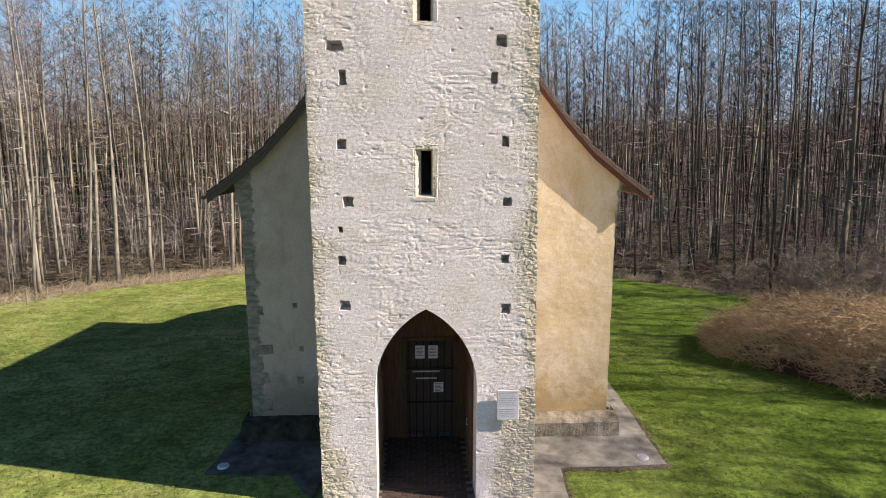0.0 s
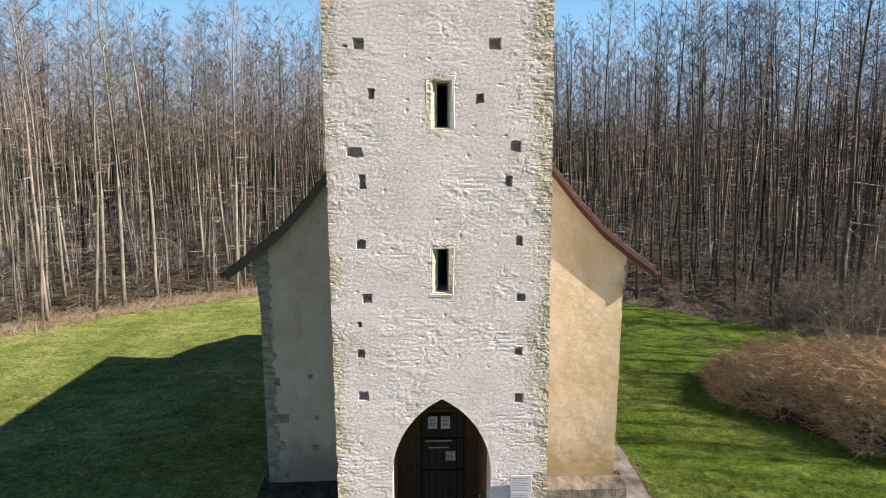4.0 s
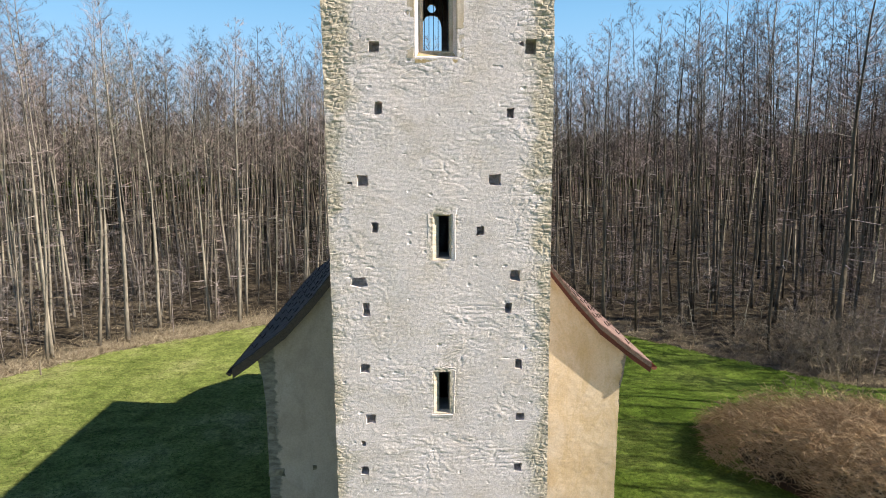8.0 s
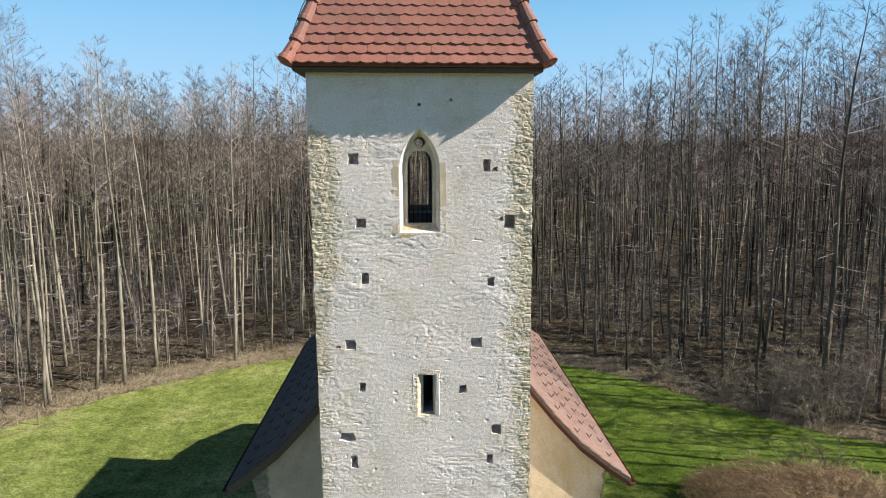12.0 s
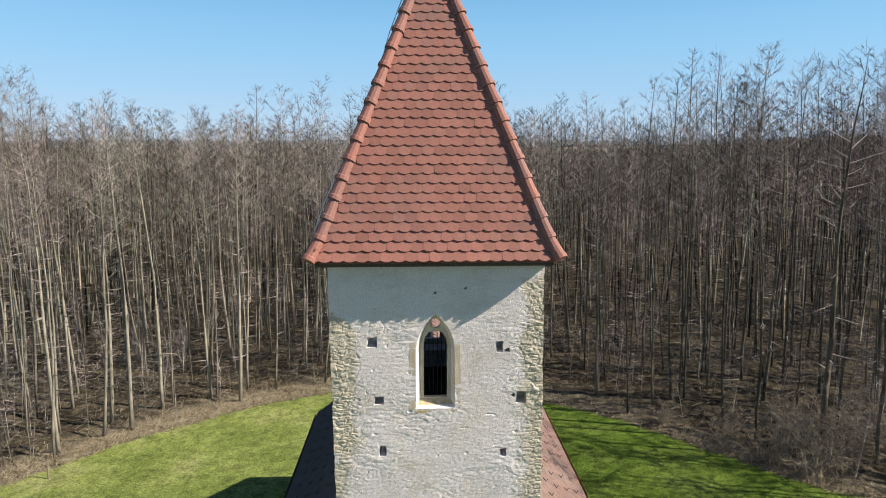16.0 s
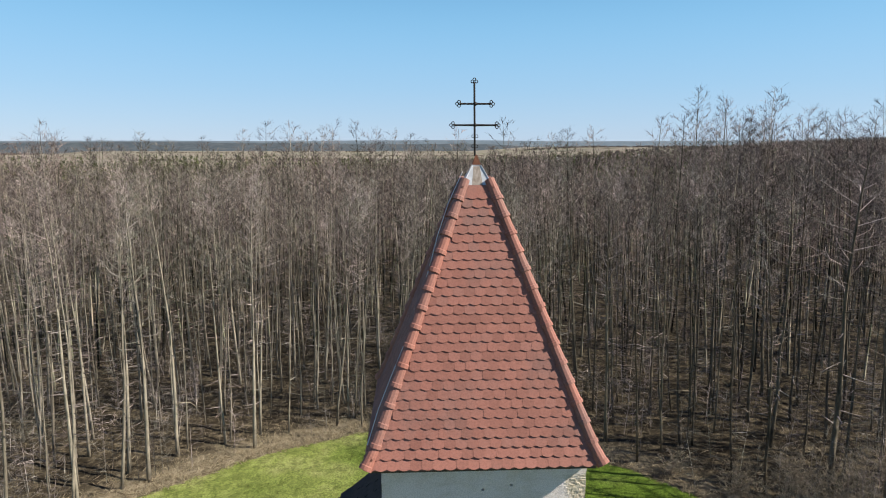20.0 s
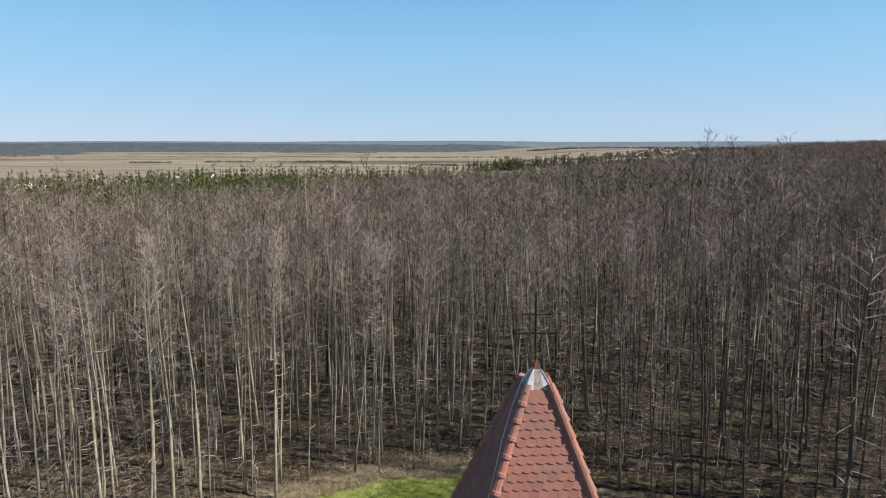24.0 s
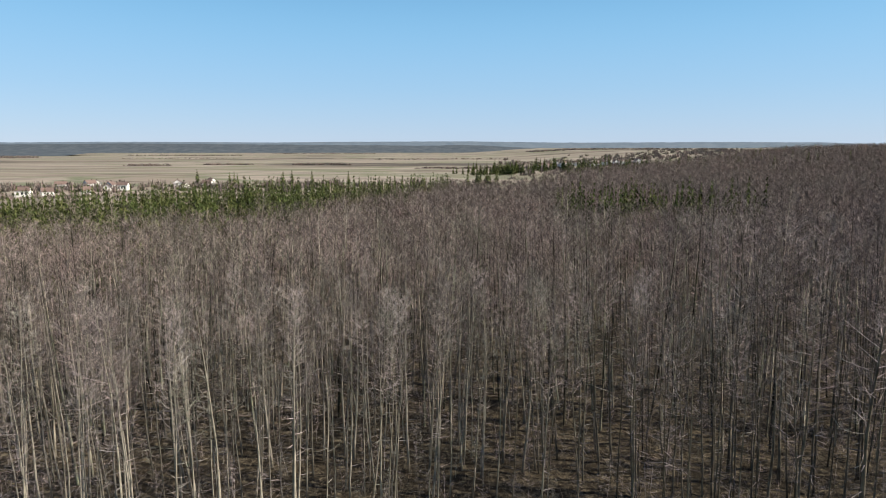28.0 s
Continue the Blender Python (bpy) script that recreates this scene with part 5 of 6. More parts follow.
def build_trees():
    rng = random.Random(21)
    kinds = []
    for k in range(14):
        h = rng.uniform(22.0, 25.2)
        pts, rad, tw = bare_tree(rng, h, (rng.uniform(-0.035, 0.035), rng.uniform(-0.03, 0.03)), rng.uniform(1.7, 2.5), 50, 7, 4, rng.uniform(0.44, 0.60), (0.06, 0.075, 0.09, 0.10, 0.11, 0.125, 0.15)[k % 7], 0.88)
        v, t = tw.arrays()
        kinds.append((trunk_mesh("trunk", pts, rad, BARK if k < 7 else SHADEBARK), mesh_np("crown", v, t, TWIG), h))
    places = []
    # trees that stand out along the lawn's edge, left and right groves
    west = [(-33.2, 36), (-29.2, 32.6), (-28.2, 31.7), (-25, 28.9), (-27.8, 36.3), (-22.3, 30.6), (-25.3, 39.4), (-23.5, 39), (-19.8, 33.1), (-19.5, 34.3), (-19.5, 38.5), (-17.7, 36.9), (-19.4, 48.4), (-15.1, 38.9), (-14.4, 40.1), (-14.7, 45.8), (-11.8, 40.4), (-10.5, 41.6), (-9.2, 42.3), (-8.2, 42.8), (-20.4, 54.2)]
    east = [(15.8, 38.2), (19.4, 39), (19.6, 36.9), (19.5, 33.1), (20, 32.8), (20.4, 32.8), (22.6, 48.9), (19.7, 58.7), (21.6, 29.1), (26.3, 32.2), (22.1, 25.7), (27.3, 37), (28.6, 40.9), (25.9, 37.4), (26.5, 25.5), (30, 25.3), (31.9, 33.7), (35.2, 36.3), (38.7, 45.3), (14.4, 45.1), (27.6, 44.5)]
    outside = [(33, -3), (30, 1.5), (36, 4), (31, 6.5), (28.5, 9.5), (34, 11), (29, 14.5), (27, 17.5), (33, 18), (38, -8), (40, 8), (41, 15), (32, -6.5), (35.5, -5), (34, -9.5), (27, 1.2), (26, 4.4), (29.5, 4.2), (25.5, 7.6), (37, 0.5), (33, 2.5), (23, 4.2), (22.4, 7.8), (24.2, 10.6), (26.4, 13), (28, 11.4), (30.5, 9), (24.6, 1.8), (35, 8), (32, 14), (30.5, -3.5), (28.8, -1.2), (31.5, -10), (37.5, -4), (39.5, -1), (34.5, 6), (29.2, 6.6), (38.5, 3.2), (36, -11.5), (28.6, 2.8), (31.8, 4.2), (27.6, -3.2), (29.6, -6.4), (33.2, -0.6), (28.2, -9.6), (31, -13.5), (35, -2.4), (26.6, -5.6), (33.6, -7.4), (37, -8.4), (30.2, -0.2)]
    for x, y in west + east + outside + TALL:
        places.append((x, y, True))
    taken = [(x, y) for x, y, _ in places]
    spots = []
    s = 2.85
    for i in range(-74, 112):
        for j in range(2, 106):
            x, y = (i + rng.uniform(-0.42, 0.42)) * s, (j + rng.uniform(-0.42, 0.42)) * s
            if y > 300 or x < -0.82 * (y + 14) - 4 or x > 0.80 * (y + 14) + 24 or rng.random() < (0.34 if x > 0.25 * (y + 10) and y < 100 else 0.22):
                continue
            spots.append((x, y))
    arr = np.array(spots)
    keep = lawn_depth(arr[:, 0], arr[:, 1]) < -1.2
    near, mid = [], []
    for (x, y), k in zip(spots, keep):
        if not k:
            continue
        if x > 0 and y < 24 and x < 26:
            continue
        if spruce_wood(x, y) or behind_spruces(x, y):
            continue
        if y < 62 and min((x - a) ** 2 + (y - b) ** 2 for a, b in taken) < 3.2:
            continue
        (near if math.hypot(x, y + 10) < 66 and x < 0.8 * (y + 14) else mid).append((x, y))
    near.sort(key=lambda p: math.hypot(p[0], p[1] + 10))
    room = 262 - len(places)
    mid += near[room:]
    for x, y in near[:room]:
        places.append((x, y, False))
    # alders often stand in pairs from one stool
    for x, y in near[4:room:6]:
        a = rng.uniform(0, 6.28)
        places.append((x + 0.55 * math.cos(a), y + 0.55 * math.sin(a), False))
    protos = []
    for k, (tr, cr, h) in enumerate(kinds):
        tree = thing("alder_tree", "tall leafless alder with slim %s trunk" % ("pale grey" if k < 7 else "shade-darkened"), "tree", group="alders of the wood")
        part("trunk", tr, None, tree)
        part("crown", cr, None, tree, "bare brown twigs")
        protos.append((tree, h))
    used, placed = set(), {}
    for i, (x, y, first) in enumerate(places):
        # eastern trees take the bark darkened for their shaded side
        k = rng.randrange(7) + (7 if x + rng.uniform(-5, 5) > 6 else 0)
        tree, h = protos[k]
        sc = rng.uniform(0.92, 1.04) * (1.10 if x > 27 and y > 28 else 0.98 if x > 25 else 0.93 if x < -16 else 0.92)
        if (x, y) in TALL:
            sc = 1.13
        big = 1.4 if first and abs(x - 26.5) < 0.2 else 1.0
        sway = rng.gauss(-3.0, 1.2) if x > 8 else rng.gauss(1.0, 1.6)
        m = pose(x, y, float(height(x, y)), rng.gauss(0, 1.2), sway, 0) @ pose(0, 0, 0, 0, 0, rng.uniform(0, 360)) @ Matrix.Diagonal((sc * big, sc * big, sc, 1))
        if k not in used:
            tree.matrix_basis = m
            used.add(k)
            placed[(x, y)] = tree
        else:
            loc, rot, scl = m.decompose()
            c = copy_thing(tree, Matrix.LocRotScale(loc, rot, None))
            c.scale = scl
            placed[(x, y)] = c
    # pale dead boughs hanging from stems at the lawn's edge
    for (x, y), base, reach, drop in (((20, 32.8), 4.6, -2.6, 0.9), ((19.4, 39), 6.2, -2.2, 0.5), ((19.5, 33.1), 3.4, 1.9, 0.7), ((22.1, 25.7), 7.4, -2.4, 0.4), ((-19.8, 33.1), 4.2, 1.8, 0.7), ((-25, 28.9), 3.1, 1.6, 0.8)):
        stem = placed[(x, y)]
        inv = stem.matrix_basis.inverted()
        ground_z = float(height(x, y))
        arc = [inv @ Vector((x + reach * k / 6, y - 0.3 * math.sin(k), ground_z + base + 0.35 * math.sin(k * 0.52) - drop * (k / 6) ** 2)) for k in range(7)]
        part("dead_bough", tube(arc, [0.045, 0.042, 0.038, 0.034, 0.028, 0.02, 0.010], 5), CANE, stem, "pale broken dead bough")
    for k, (tree, h) in enumerate(protos):
        if k not in used:
            tree.matrix_basis = pose(40 + 3 * k, 30, -2.5)
    # the wood behind, trunks and crowns joined
    variants_t, variants_c = [], []
    for k in range(9):
        h = rng.uniform(18.5, 23)
        pts, rad, tw = bare_tree(rng, h, (rng.gauss(0, 0.045), rng.gauss(0, 0.045)), rng.uniform(1.8, 2.5), 38, 6, 2, rng.uniform(0.40, 0.54), rng.uniform(0.08, 0.125), 1.5, True)
        sp = Spikes()
        q = pts[::3] + [pts[-1]]
        for n, (a, b) in enumerate(zip(q, q[1:])):
            sp.add(a, b, rad(n / 4.2) * 1.1, rad((n + 1) / 4.2) * 1.1)
        variants_t.append(sp.arrays())
        variants_c.append(tw.arrays())
    spec, spec_far = [], []
    for x, y in mid:
        s = rng.uniform(0.84, 0.98) * float(np.interp(math.hypot(x, y), (60, 80, 105, 118, 170, 300), (1.24, 1.22, 1.12, 1.06, 1.06, 0.98))) * (0.86 if 120 < y < 190 and 20 < x < 125 else 1.08 if x > 0.45 * (y + 10) and y < 105 else 1)
        item = (rng.randrange(9), x, y, float(height(x, y)), rng.uniform(0, 6.28), s, s * rng.uniform(0.93, 1.06), rng.gauss(-0.045, 0.02) if x > 6 else rng.gauss(0.02, 0.02))
        (spec if math.hypot(x, y) < 112 and x < 0.8 * (y + 14) else spec_far).append(item)
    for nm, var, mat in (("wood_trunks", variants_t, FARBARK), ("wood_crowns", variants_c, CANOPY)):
        v, t = scatter_np(var, spec)
        tagged(new(nm, mesh_np(nm, v, t, mat)), "dense leafless wood of slender grey-brown trees", "woods", kind="stuff")
    # farther trees, coarser
    coarse = []
    for k in range(6):
        sp = Spikes()
        h = rng.uniform(18, 22)
        sp.add(np.array([0, 0, 0.0]), np.array([rng.uniform(-.4, .4), rng.uniform(-.4, .4), h]), 0.12)
        for i in range(58):
            t = rng.uniform(0.42, 0.95)
            a = rng.uniform(0, 6.28)
            ln = rng.uniform(1.2, 2.6) * (1.3 - 0.7 * t)
            p = np.array([rng.gauss(0, 0.7), rng.gauss(0, 0.7), h * t])
            sp.fine(p, p + np.array([math.cos(a) * ln, math.sin(a) * ln, ln * rng.uniform(0.2, 1.2)]), 0.055)
        coarse.append(sp.arrays())
    for i in range(9500):
        y = 300 + 700 * rng.random() ** 0.8
        x = rng.uniform(0.02, 0.90) * (y + 14)
        if far_open(x, y):
            continue
        s = rng.uniform(0.85, 1.15) * (1 + (y - 300) / 420)
        spec_far.append((rng.randrange(6), x, y, float(height(x, y)), rng.uniform(0, 6.28), s, rng.uniform(0.8, 1.05)))
    v, t = scatter_np(coarse, spec_far)
    tagged(new("far_woods", mesh_np("far_woods", v, t, CANOPY)), "leafless brown woods stretching to the hill", "woods", kind="stuff")


def spruce_wood(x, y):
    """Where the dark conifers stand."""
    edge = float(np.interp(x, (-100, -81, -66, -42, -26, 10), (108, 115, 134, 146, 190, 285)))
    strip = 44 < x < 112 and 178 < y < 206
    return (x < 14 and edge < y < 208 + 0.85 * (x + 130)) or strip


def behind_spruces(x, y):
    return x < 10 and y > 208 + 0.85 * (x + 130)


def far_open(x, y):
    """Fields and gardens."""
    return y > 325 + 1600 * max(0.0, x / y - 0.14)


def spruce_arrays(rng, tiers=11, blades=10):
    """A spruce: tiers of drooping tapered boughs round a stem."""
    sp = Spikes()
    h = rng.uniform(15, 20)
    sp.add(np.array([0, 0, 0.0]), np.array([0, 0, h]), 0.16)
    for k in range(tiers):
        t = 0.12 + 0.86 * k / tiers
        r = 1.75 * (1 - t) ** 0.85 + 0.2
        for j in range(blades):
            a = 6.283 * (j + rng.random()) / blades
            p = np.array([0, 0, h * t + rng.uniform(-0.3, 0.6)])
            ln = r * rng.uniform(0.7, 1.15)
            sp.fine(p, p + np.array([math.cos(a) * ln, math.sin(a) * ln, -ln * rng.uniform(0.5, 1.3)]), 0.50 * (1.1 - t))
    return sp.arrays()


def build_spruces():
    rng = random.Random(33)
    kinds = [spruce_arrays(rng) for _ in range(5)]
    spec = []
    for i in range(-80, 33):
        for j in range(30, 100):
            x, y = (i + rng.uniform(-.4, .4)) * 3.6, (j + rng.uniform(-.4, .4)) * 3.6
            if spruce_wood(x, y) and abs(x) < 0.84 * (y + 12) and rng.random() < (0.95 if x < 30 else 0.6):
                s = rng.uniform(0.95, 1.3) * (1.10 if x > 40 else 1)
                spec.append((rng.randrange(5), x, y, float(height(x, y)), rng.uniform(0, 6.28), s, s))
    for n, (ax, ay, sx, sy) in ((26, (58, 520, 14, 20)), (34, (110, 490, 18, 24)), (60, (100, 790, 34, 30)), (40, (150, 900, 50, 50)), (110, (330, 790, 110, 75)), (60, (265, 940, 120, 70)), (5, (-10, 165, 30, 30)), (16, (300, 780, 120, 50)), (8, (-190, 560, 90, 30)), (70, (620, 900, 150, 60)), (30, (420, 700, 90, 60))):
        for _ in range(n):
            x, y = ax + rng.gauss(0, 0.6) * sx, ay + rng.gauss(0, 0.6) * sy
            s = rng.uniform(0.45, 1.0) * (1.3 if x > 180 else 1)
            spec.append((rng.randrange(5), x, y, float(height(x, y)), rng.uniform(0, 6.28), s * 2.4, s))
    v, t = scatter_np(kinds, spec)
    tagged(new("spruce_wood", mesh_np("spruce_wood", v, t, NEEDLE)), "dark green spruce plantation behind the bare wood", "woods", kind="stuff")
    # hedges and scrub between the fields
    scrub = []
    for k in range(4):
        sp = Spikes()
        for i in range(26):
            a, r = rng.uniform(0, 6.28), rng.uniform(0, 3.5)
            p = np.array([math.cos(a) * r, math.sin(a) * r, 0])
            sp.fine(p, p + np.array([rng.gauss(0, 1.2), rng.gauss(0, 1.2), rng.uniform(3, 8)]), 0.6)
        scrub.append(sp.arrays())
    spec = []
    # ends of each row, how many, how wide, how tall
    for x0, x1, y0, y1, n, wide, tall in ((180, 900, 1120, 1500, 600, 160, 1.3), (-340, -120, 425, 470, 150, 12, 0.5), (-440, -60, 500, 560, 330, 34, 1.0), (-60, 330, 500, 620, 420, 70, 0.8), (120, 420, 820, 1050, 300, 70, 1.1), (-430, -340, 1230, 1240, 110, 4, 0.7), (-560, -480, 1180, 1190, 60, 5, 0.8),
                                         (-250, -140, 1230, 1215, 130, 5, 0.8), (-1150, -700, 2500, 2450, 200, 12, 0.8), (-900, -560, 1900, 1880, 70, 20, 0.6), (0, 200, 1010, 1020, 160, 4, 0.7), (500, 1350, 2600, 2500, 420, 60, 1.4),
                                         (-2000, -1250, 1950, 2000, 420, 60, 1.3), (-120, 260, 1700, 1750, 130, 12, 0.7), (-700, -200, 3000, 3000, 160, 20, 0.9)):
        for k in range(n):
            t = rng.random()
            x, y = x0 + (x1 - x0) * t + rng.gauss(0, 6), y0 + (y1 - y0) * t + rng.gauss(0, wide)
            s = rng.uniform(0.35, 1.0) * tall
            spec.append((rng.randrange(4), x, y, float(height(x, y)) - 0.3, rng.uniform(0, 6.28), s * 1.2, s))
    v, t = scatter_np(scrub, spec)
    tagged(new("hedgerows", mesh_np("hedgerows", v, t, CANOPY)), "bare hedgerows and scrub between pale fields", "hedge", kind="stuff")


def house(x, y, w, d, h, turn, label):
    z = float(height(x, y))
    ob = thing("house", label, "house", (x, y, z), turn, group="village houses")
    part("wall", boxed(-w / 2, w / 2, -d / 2, d / 2, -0.5, h), WHITEWALL, ob)
    r = d * 0.42
    verts = [(-w / 2 - 0.4, -d / 2 - 0.5, h - 0.2), (w / 2 + 0.4, -d / 2 - 0.5, h - 0.2), (w / 2 + 0.4, d / 2 + 0.5, h - 0.2), (-w / 2 - 0.4, d / 2 + 0.5, h - 0.2), (-w / 2 - 0.4, 0, h + r), (w / 2 + 0.4, 0, h + r)]
    roof = part("roof", mesh_of("roof", verts, [(0, 1, 5, 4), (2, 3, 4, 5), (3, 2, 1, 0)], HOUSEROOF), None, ob)
    for sx in (-1, 1):
        gv = [(sx * w / 2, -d / 2, h - 0.2), (sx * w / 2, d / 2, h - 0.2), (sx * w / 2, 0, h + r - 0.4)]
        part("gable", mesh_of("gable", gv, [(0, 1, 2)], WHITEWALL), None, ob)
    part("chimney", boxed(w * 0.15, w * 0.15 + 0.6, -0.3, 0.3, h + r * 0.4, h + r + 0.9), HOUSEROOF, roof)
    for k in (-1, 0, 1):
        part("window", boxed(k * w * 0.28 - 0.6, k * w * 0.28 + 0.6, -d / 2 - 0.03, -d / 2 + 0.1, h * 0.35, h * 0.78), PANE, ob)


def build_houses():
    rng = random.Random(5)
    for u, d in ((-0.645, 455), (-0.632, 462), (-0.604, 490), (-0.575, 520), (-0.545, 512), (-0.535, 540), (-0.527, 525), (-0.505, 545), (-0.49, 530), (-0.478, 535), (-0.40, 560), (-0.372, 560), (-0.35, 575), (-0.337, 560)):
        u, d = u + rng.uniform(-0.012, 0.012), d + rng.uniform(-38, 30)
        house(u * d, d - 10, rng.uniform(6, 9.5), rng.uniform(6, 7.5), rng.uniform(3, 4.6), rng.uniform(0, 180), "white rendered village house with a dull brown roof")
    for k in range(17):
        u, d = 0.205 + 0.18 * (k + rng.random()) / 17, rng.uniform(960, 1120)
        house(u * d, d, rng.uniform(8, 13), rng.uniform(7, 9), rng.uniform(4.5, 7), rng.uniform(0, 180), "small pale house of a distant village among trees")


def build_ridges():
    """Wooded ridges on the horizon, their haze put into the colour."""
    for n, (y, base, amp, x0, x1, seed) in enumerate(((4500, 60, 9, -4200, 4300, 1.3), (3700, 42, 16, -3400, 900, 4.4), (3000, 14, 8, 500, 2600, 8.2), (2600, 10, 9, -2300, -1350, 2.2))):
        verts, faces = [], []
        k = 160
        for i in range(k + 1):
            x = x0 + (x1 - x0) * i / k
            e = min(1.0, 6 * min(i, k - i) / k + 0.15)
            h = (base + amp * noise.noise(Vector((x * 0.0011, seed, 0))) + 2.2 * noise.noise(Vector((x * 0.02, seed, 0)))) * e
            for dy, z in ((-260, -8), (-60, h * 0.75), (0, h), (120, h * 0.8)):
                verts.append((x, y + dy + 30 * noise.noise(Vector((x * 0.003, seed, dy))), z))
        for i in range(k):
            for j in range(3):
                a = 4 * i + j
                faces.append((a, a + 4, a + 5, a + 1))
        tagged(new("backdrop_ridge", mesh_of("backdrop_ridge", verts, faces, HAZEWOOD if n else HAZEWOOD_B, smooth=True)), "low wooded ridge on the horizon, haze put into its blue-grey colour", "hills", kind="structure")


# ---- bushes, dry grass, litter ----
def build_brush():
    rng = random.Random(77)
    # bramble thicket on the lawn
    bush = thing("bramble_thicket", "low rounded thicket of reddish-brown bramble canes on the lawn", "bush", (15.8, 8.0, 0))
    sp = Spikes()
    def thicket(px, py, a):
        lump = 1 + 0.13 * math.sin(a * 3 + 1) + 0.07 * math.sin(a * 7)
        x, y = (px * 5.0 - 0.9 * py) * lump, py * 5.4 * lump
        gz = -3.0 * (1 - math.exp(-max(y + 4.0, 0) / 18))
        r = math.hypot(px, py)
        return x, y, gz, 1.95 * (1 - r ** 4) + 0.2 + 0.35 * noise.noise(Vector((x * 0.8, y * 0.8, 4)))

    for i in range(9000):
        # arching canes: up out of the mass, over, and down again
        a, r = rng.uniform(0, 6.283), math.sqrt(rng.random())
        x, y, gz, top = thicket(r * math.cos(a), r * math.sin(a), a)
        p = np.array([x, y, gz + top * rng.uniform(0.35, 0.95)])
        b = a + rng.gauss(0, 1.1)
        out, ln, rise = np.array([math.cos(b), math.sin(b), 0]), rng.uniform(0.45, 1.2) * (1.15 - 0.6 * r ** 3), rng.uniform(0.25, 0.8)
        m1 = p + out * ln * 0.35 + np.array([0, 0, ln * 0.55 * rise])
        m2 = m1 + out * ln * 0.45 + np.array([rng.gauss(0, 0.08), rng.gauss(0, 0.08), ln * 0.1 * rise])
        e = m2 + out * ln * 0.4 + np.array([rng.gauss(0, 0.12), rng.gauss(0, 0.12), -ln * rng.uniform(0.05, 0.45)])
        e[2] = max(e[2], gz + 0.12)
        thick = rng.uniform(0.008, 0.015)
        sp.add(p, m1, thick, thick * 0.85)
        sp.add(m1, m2, thick * 0.85, thick * 0.6)
        sp.add(m2, e, thick * 0.6)
        for _ in range(3):
            q = m1 + (m2 - m1) * rng.random()
            sp.fine(q, q + unit(np.array([rng.gauss(0, 1), rng.gauss(0, 1), rng.gauss(0.4, 0.7)])) * rng.uniform(0.15, 0.5), 0.008)
    v, t = sp.arrays()
    part("growth", mesh_np("growth", v, t, BRAMBLE), None, bush)["kind"] = "stuff"
    # solid core, coloured dark to stand for the shade between the canes
    bm = bmesh.new()
    cols = []
    for i in range(9):
        r = i / 8
        cols.append([])
        for k in range(40):
            a = 2 * math.pi * k / 40
            px, py = r * math.cos(a), r * math.sin(a)
            x, y = px * 4.2 - 0.9 * py, py * 4.7
            gz = -3.0 * (1 - math.exp(-max(y + 4.0, 0) / 18))
            cols[-1].append(bm.verts.new((x, y, gz + (1.0 * (1 - r ** 3) * (1 + 0.25 * noise.noise(Vector((x, y, 0)))) - 0.05))))
    for a, b in zip(cols, cols[1:]):
        for k in range(40):
            bm.faces.new((a[k], a[(k + 1) % 40], b[(k + 1) % 40], b[k]))
    bmesh.ops.remove_doubles(bm, verts=bm.verts, dist=0.001)
    part("inner_litter", bm, THICKETCORE, bush, "solid core coloured dark for the shade between the canes")
    # dry reeds and grass along the wood's edge
    sp = Spikes()
    rim = EDGE[1:-1].astype(float)
    pts = dense(rim, 0.14)
    pts = pts[: len(pts) - int(np.hypot(*(rim[-1] - rim[0])) / 0.14)]
    for x0, y0 in pts:
        left = x0 < 4
        for _ in range(24 if left else 9):
            o = abs(rng.gauss(0.3, 2.0 if left else 1.3)) - 0.25
            c = Vector((x0 - 0.0, y0 - 8, 0)).normalized()
            x, y = x0 + c.x * o + rng.gauss(0, .15), y0 + c.y * o + rng.gauss(0, .15)
            z = float(height(x, y))
            d = np.array([rng.gauss(0, 0.5), rng.gauss(0, 0.5), rng.uniform(0.12, 0.7)])
            sp.add(np.array([x, y, z]), np.array([x, y, z]) + unit(d) * rng.uniform(0.3, 0.8 if left else 0.55), 0.018)
    v, t = sp.arrays()
    tagged(new("dry_grass", mesh_np("dry_grass", v, t, DRYGRASS)), "pale dry grass along the edge of the wood", "grass", kind="stuff")
    # undergrowth: thin saplings and fallen sticks on the litter
    sp = Spikes()
    xy = np.array([(rng.uniform(-0.85, 0.95) * (y + 12), y) for y in (rng.uniform(12, 75) for _ in range(6600))])
    xy = xy[lawn_depth(xy[:, 0], xy[:, 1]) < -0.4]
    for (x, y), z in zip(xy, height(xy[:, 0], xy[:, 1])):
        p = np.array([x, y, z])
        if rng.random() < 0.55:
            a = rng.uniform(0, 6.283)
            ln = rng.uniform(0.4, 1.8)
            sp.add(p + np.array([0, 0, 0.05]), p + np.array([math.cos(a) * ln, math.sin(a) * ln, rng.uniform(0.05, 0.35)]), rng.uniform(0.012, 0.03))
        else:
            d = unit(np.array([rng.gauss(0, .35), rng.gauss(0, .35), 1]))
            ln = rng.uniform(0.5, 2.4)
            sp.add(p, p + d * ln, 0.012)
            for _ in range(4):
                q = p + d * ln * rng.uniform(0.3, 0.9)
                sp.add(q, q + unit(np.array([rng.gauss(0, 1), rng.gauss(0, 1), 0.7])) * rng.uniform(0.2, 0.6), 0.008)
    v, t = sp.arrays()
    tagged(new("undergrowth", mesh_np("undergrowth", v, t, STICKS)), "fallen sticks and thin saplings on the woodland floor", "undergrowth", kind="stuff")
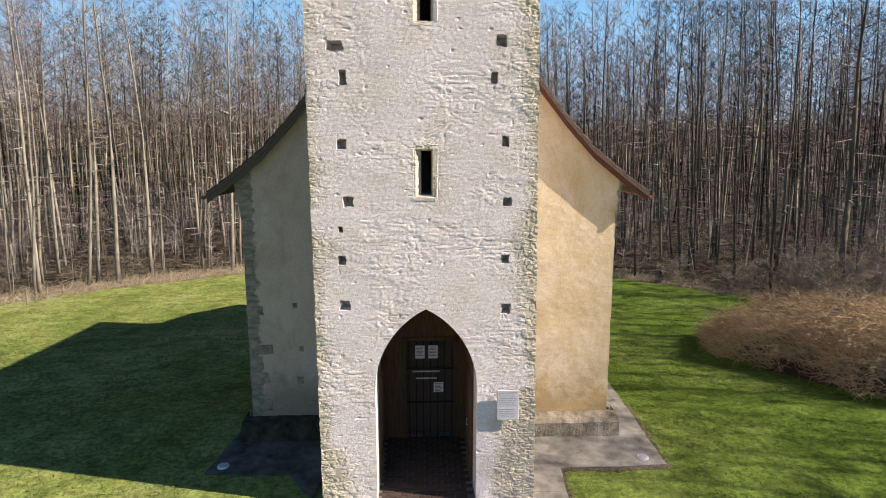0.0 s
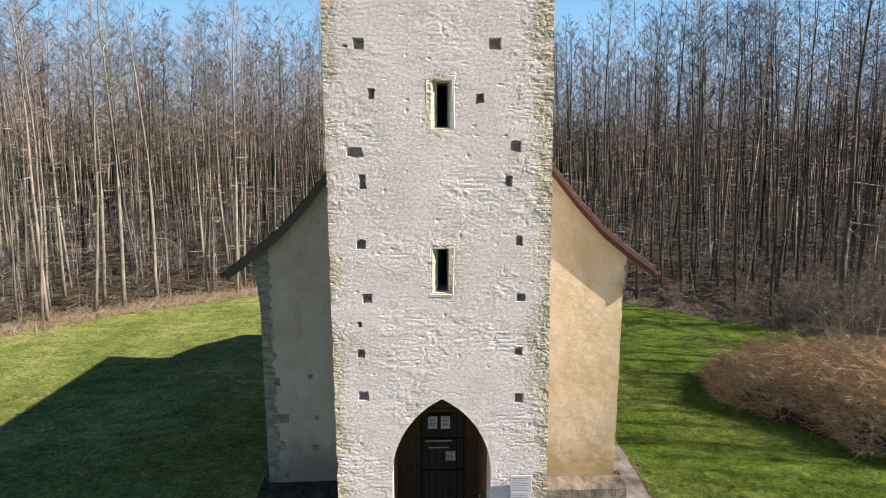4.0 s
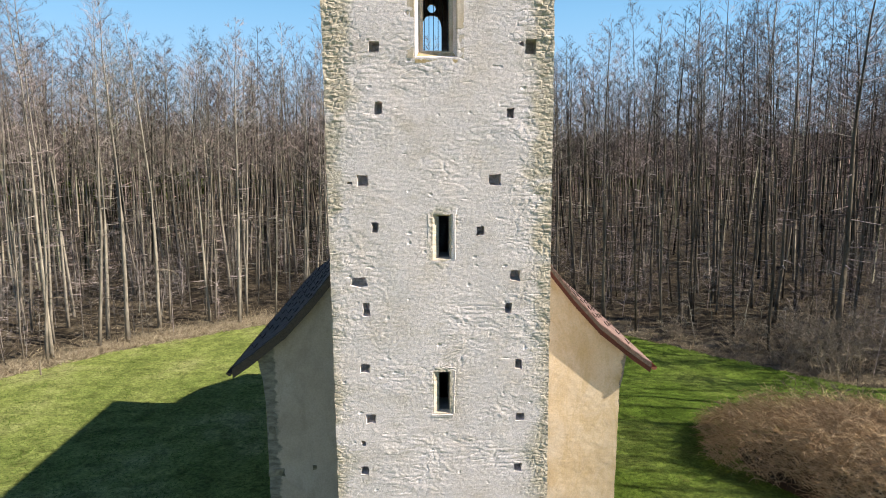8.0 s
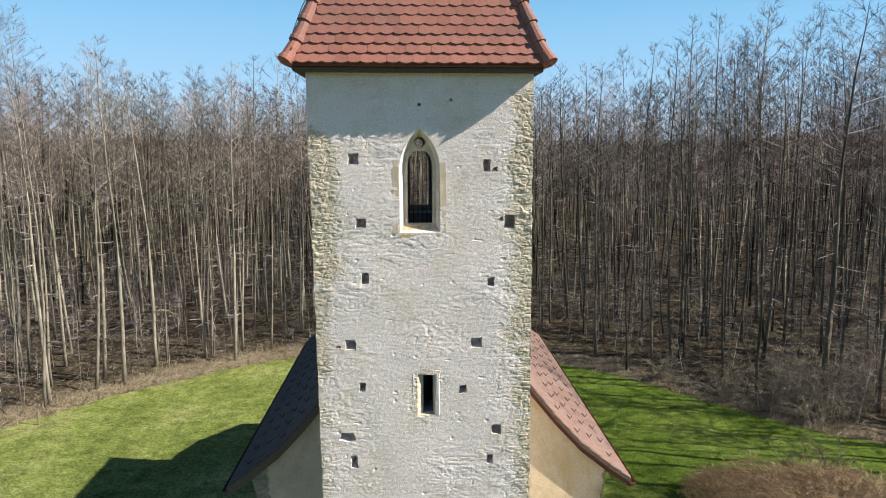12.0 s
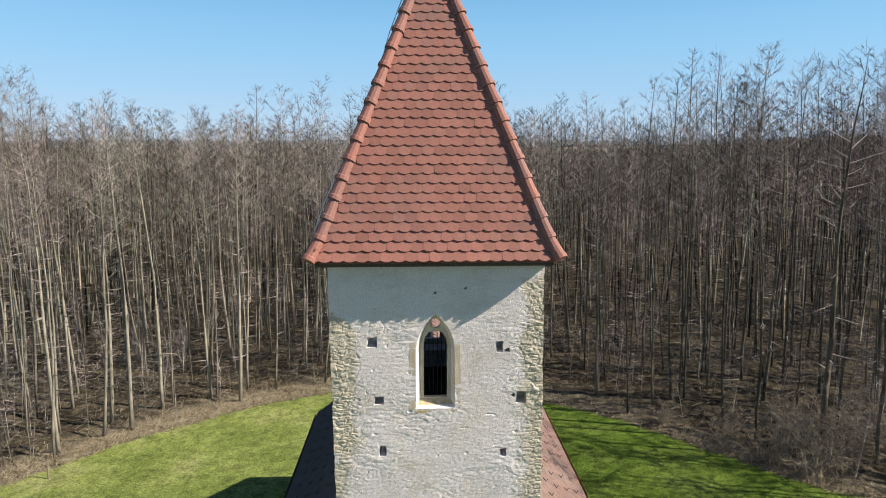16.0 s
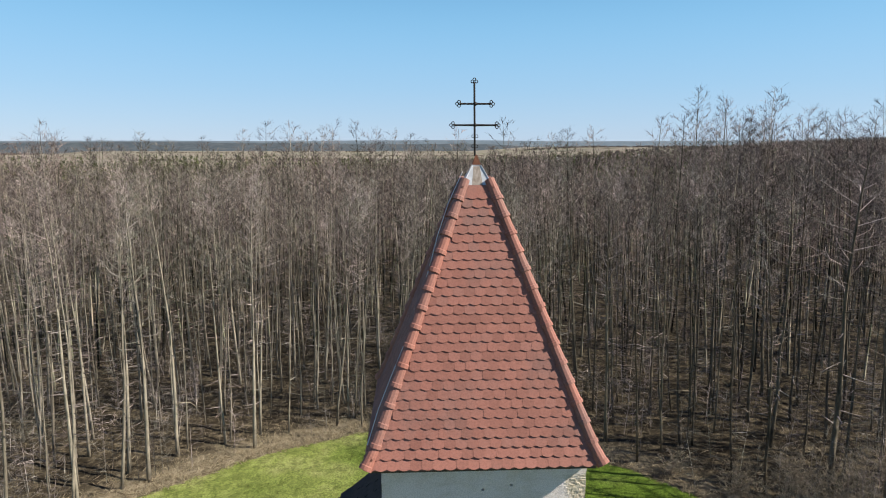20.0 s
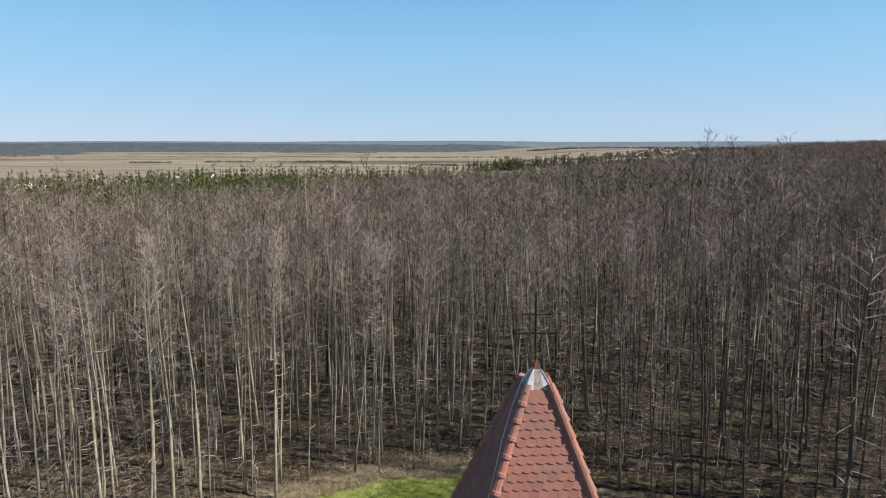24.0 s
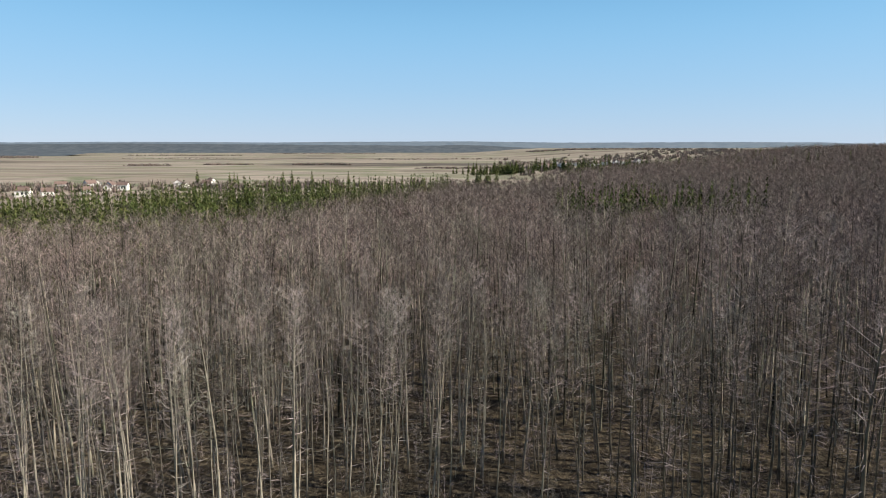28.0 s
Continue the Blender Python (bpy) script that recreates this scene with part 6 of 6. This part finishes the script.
    # understory: thin whippy saplings between the trunks
    kinds = []
    for k in range(8):
        sp = Spikes()
        h = rng.uniform(2.5, 7.5)
        d = np.array([rng.gauss(0, .08), rng.gauss(0, .08), 1.0])
        sp.add(np.zeros(3), d * h, 0.022)
        for _ in range(26):
            q = d * h * rng.uniform(0.12, 0.97)
            e = unit(np.array([rng.gauss(0, 1), rng.gauss(0, 1), rng.uniform(-0.1, 0.9)]))
            ln = rng.uniform(0.5, 1.5)
            sp.fine(q, q + e * ln, 0.014)
            for _ in range(3):
                w = q + e * ln * rng.uniform(0.3, 0.9)
                sp.fine(w, w + unit(e + np.array([rng.gauss(0, .7), rng.gauss(0, .7), rng.gauss(0, .5)])) * rng.uniform(0.25, 0.6), 0.010)
        kinds.append(sp.arrays())
    xy = np.array([(rng.uniform(-0.85, 0.95) * (y + 12), y) for y in (18 + 62 * rng.random() for _ in range(950))])
    ok = lawn_depth(xy[:, 0], xy[:, 1]) < -1.0
    spec = [(rng.randrange(8), x, y, float(height(x, y)), rng.uniform(0, 6.28), 1.0, rng.uniform(0.7, 1.2)) for (x, y), k in zip(xy, ok) if k]
    v, t = scatter_np(kinds, spec)
    tagged(new("understory", mesh_np("understory", v, t, TWIG)), "thin leafless saplings between the trunks", "undergrowth", kind="stuff")
    # pale shrubs at the edge behind the thicket
    for x, y, s in ((22.6, 20.2, 1.6), (24.2, 21.4, 1.6), (21.6, 22.6, 1.2), (23.4, 24.2, 1.4), (26.2, 22.6, 1.8), (27.6, 25.0, 1.8), (19.8, 25.2, 0.9), (17.0, 28.6, 0.8), (21.2, 27.4, 1.0), (25.4, 27.0, 1.3), (29.0, 21.5, 1.8), (17.6, 13.6, 1.1), (30.5, 25.0, 1.8), (28.2, 18.6, 1.6)):
        sp = Spikes()
        for i in range(26):
            a, tilt = rng.uniform(0, 6.283), rng.uniform(0.1, 1.3)
            p = np.array([rng.gauss(0, .35) * s, rng.gauss(0, .35) * s, 0])
            d = unit(np.array([math.cos(a) * tilt, math.sin(a) * tilt, 1]))
            ln = rng.uniform(0.5, 1.0) * s
            for step, r in ((0, 0.016), (1, 0.012), (2, 0.008)):
                q = p + d * ln
                sp.add(p, q, r, r * 0.75)
                for _ in range(5 + 2 * step):
                    w = p + (q - p) * rng.random()
                    e = unit(d + np.array([rng.gauss(0, .8), rng.gauss(0, .8), rng.gauss(0, .4)]))
                    tl = rng.uniform(0.25, 0.75) * s * 0.6
                    sp.fine(w, w + e * tl, 0.013)
                    for _ in range(2):
                        f = w + e * tl * rng.uniform(0.3, 0.9)
                        sp.fine(f, f + unit(e + np.array([rng.gauss(0, .8), rng.gauss(0, .8), rng.gauss(0, .5)])) * rng.uniform(0.12, 0.4), 0.010)
                p, d = q, unit(d + np.array([rng.gauss(0, .35), rng.gauss(0, .35), rng.uniform(-0.45, 0.15)]))
                ln *= 0.8
        v, t = sp.arrays()
        shrub = thing("shrub", "leafless pale-stemmed shrub at the edge of the wood", "shrub", (x, y, float(height(x, y))), group="shrubs")
        part("growth", mesh_np("growth", v, t, CANE), None, shrub)["kind"] = "stuff"
    # blades on the lawn nearest to the church
    sp = Spikes()
    xy = np.array([(rng.uniform(-26, 24), rng.uniform(-2, 30)) for _ in range(80000)])
    ok = (lawn_depth(xy[:, 0], xy[:, 1]) > 0.05) & (np.array([rng.random() for _ in xy]) < 1.2 - xy[:, 1] / 28)
    ok &= ~((xy[:, 0] > -4.7) & (xy[:, 0] < 5.4) & (xy[:, 1] > 0) & (xy[:, 1] < 20))
    ok &= ~((xy[:, 0] > -1.8) & (xy[:, 0] < 2.9) & (xy[:, 1] < 0.4))
    xy = xy[ok]
    for (x, y), z in zip(xy, height(xy[:, 0], xy[:, 1])):
        p = np.array([x, y, z - 0.01])
        sp.add(p, p + np.array([rng.gauss(0, .05), rng.gauss(0, .05), rng.uniform(0.03, 0.085)]), 0.014)
    v, t = sp.arrays()
    tagged(new("grass_blades", mesh_np("grass_blades", v, t, BLADE)), "short green grass blades of the lawn", "grass", kind="stuff")


build_trees()
build_spruces()
build_houses()
build_ridges()
build_brush()
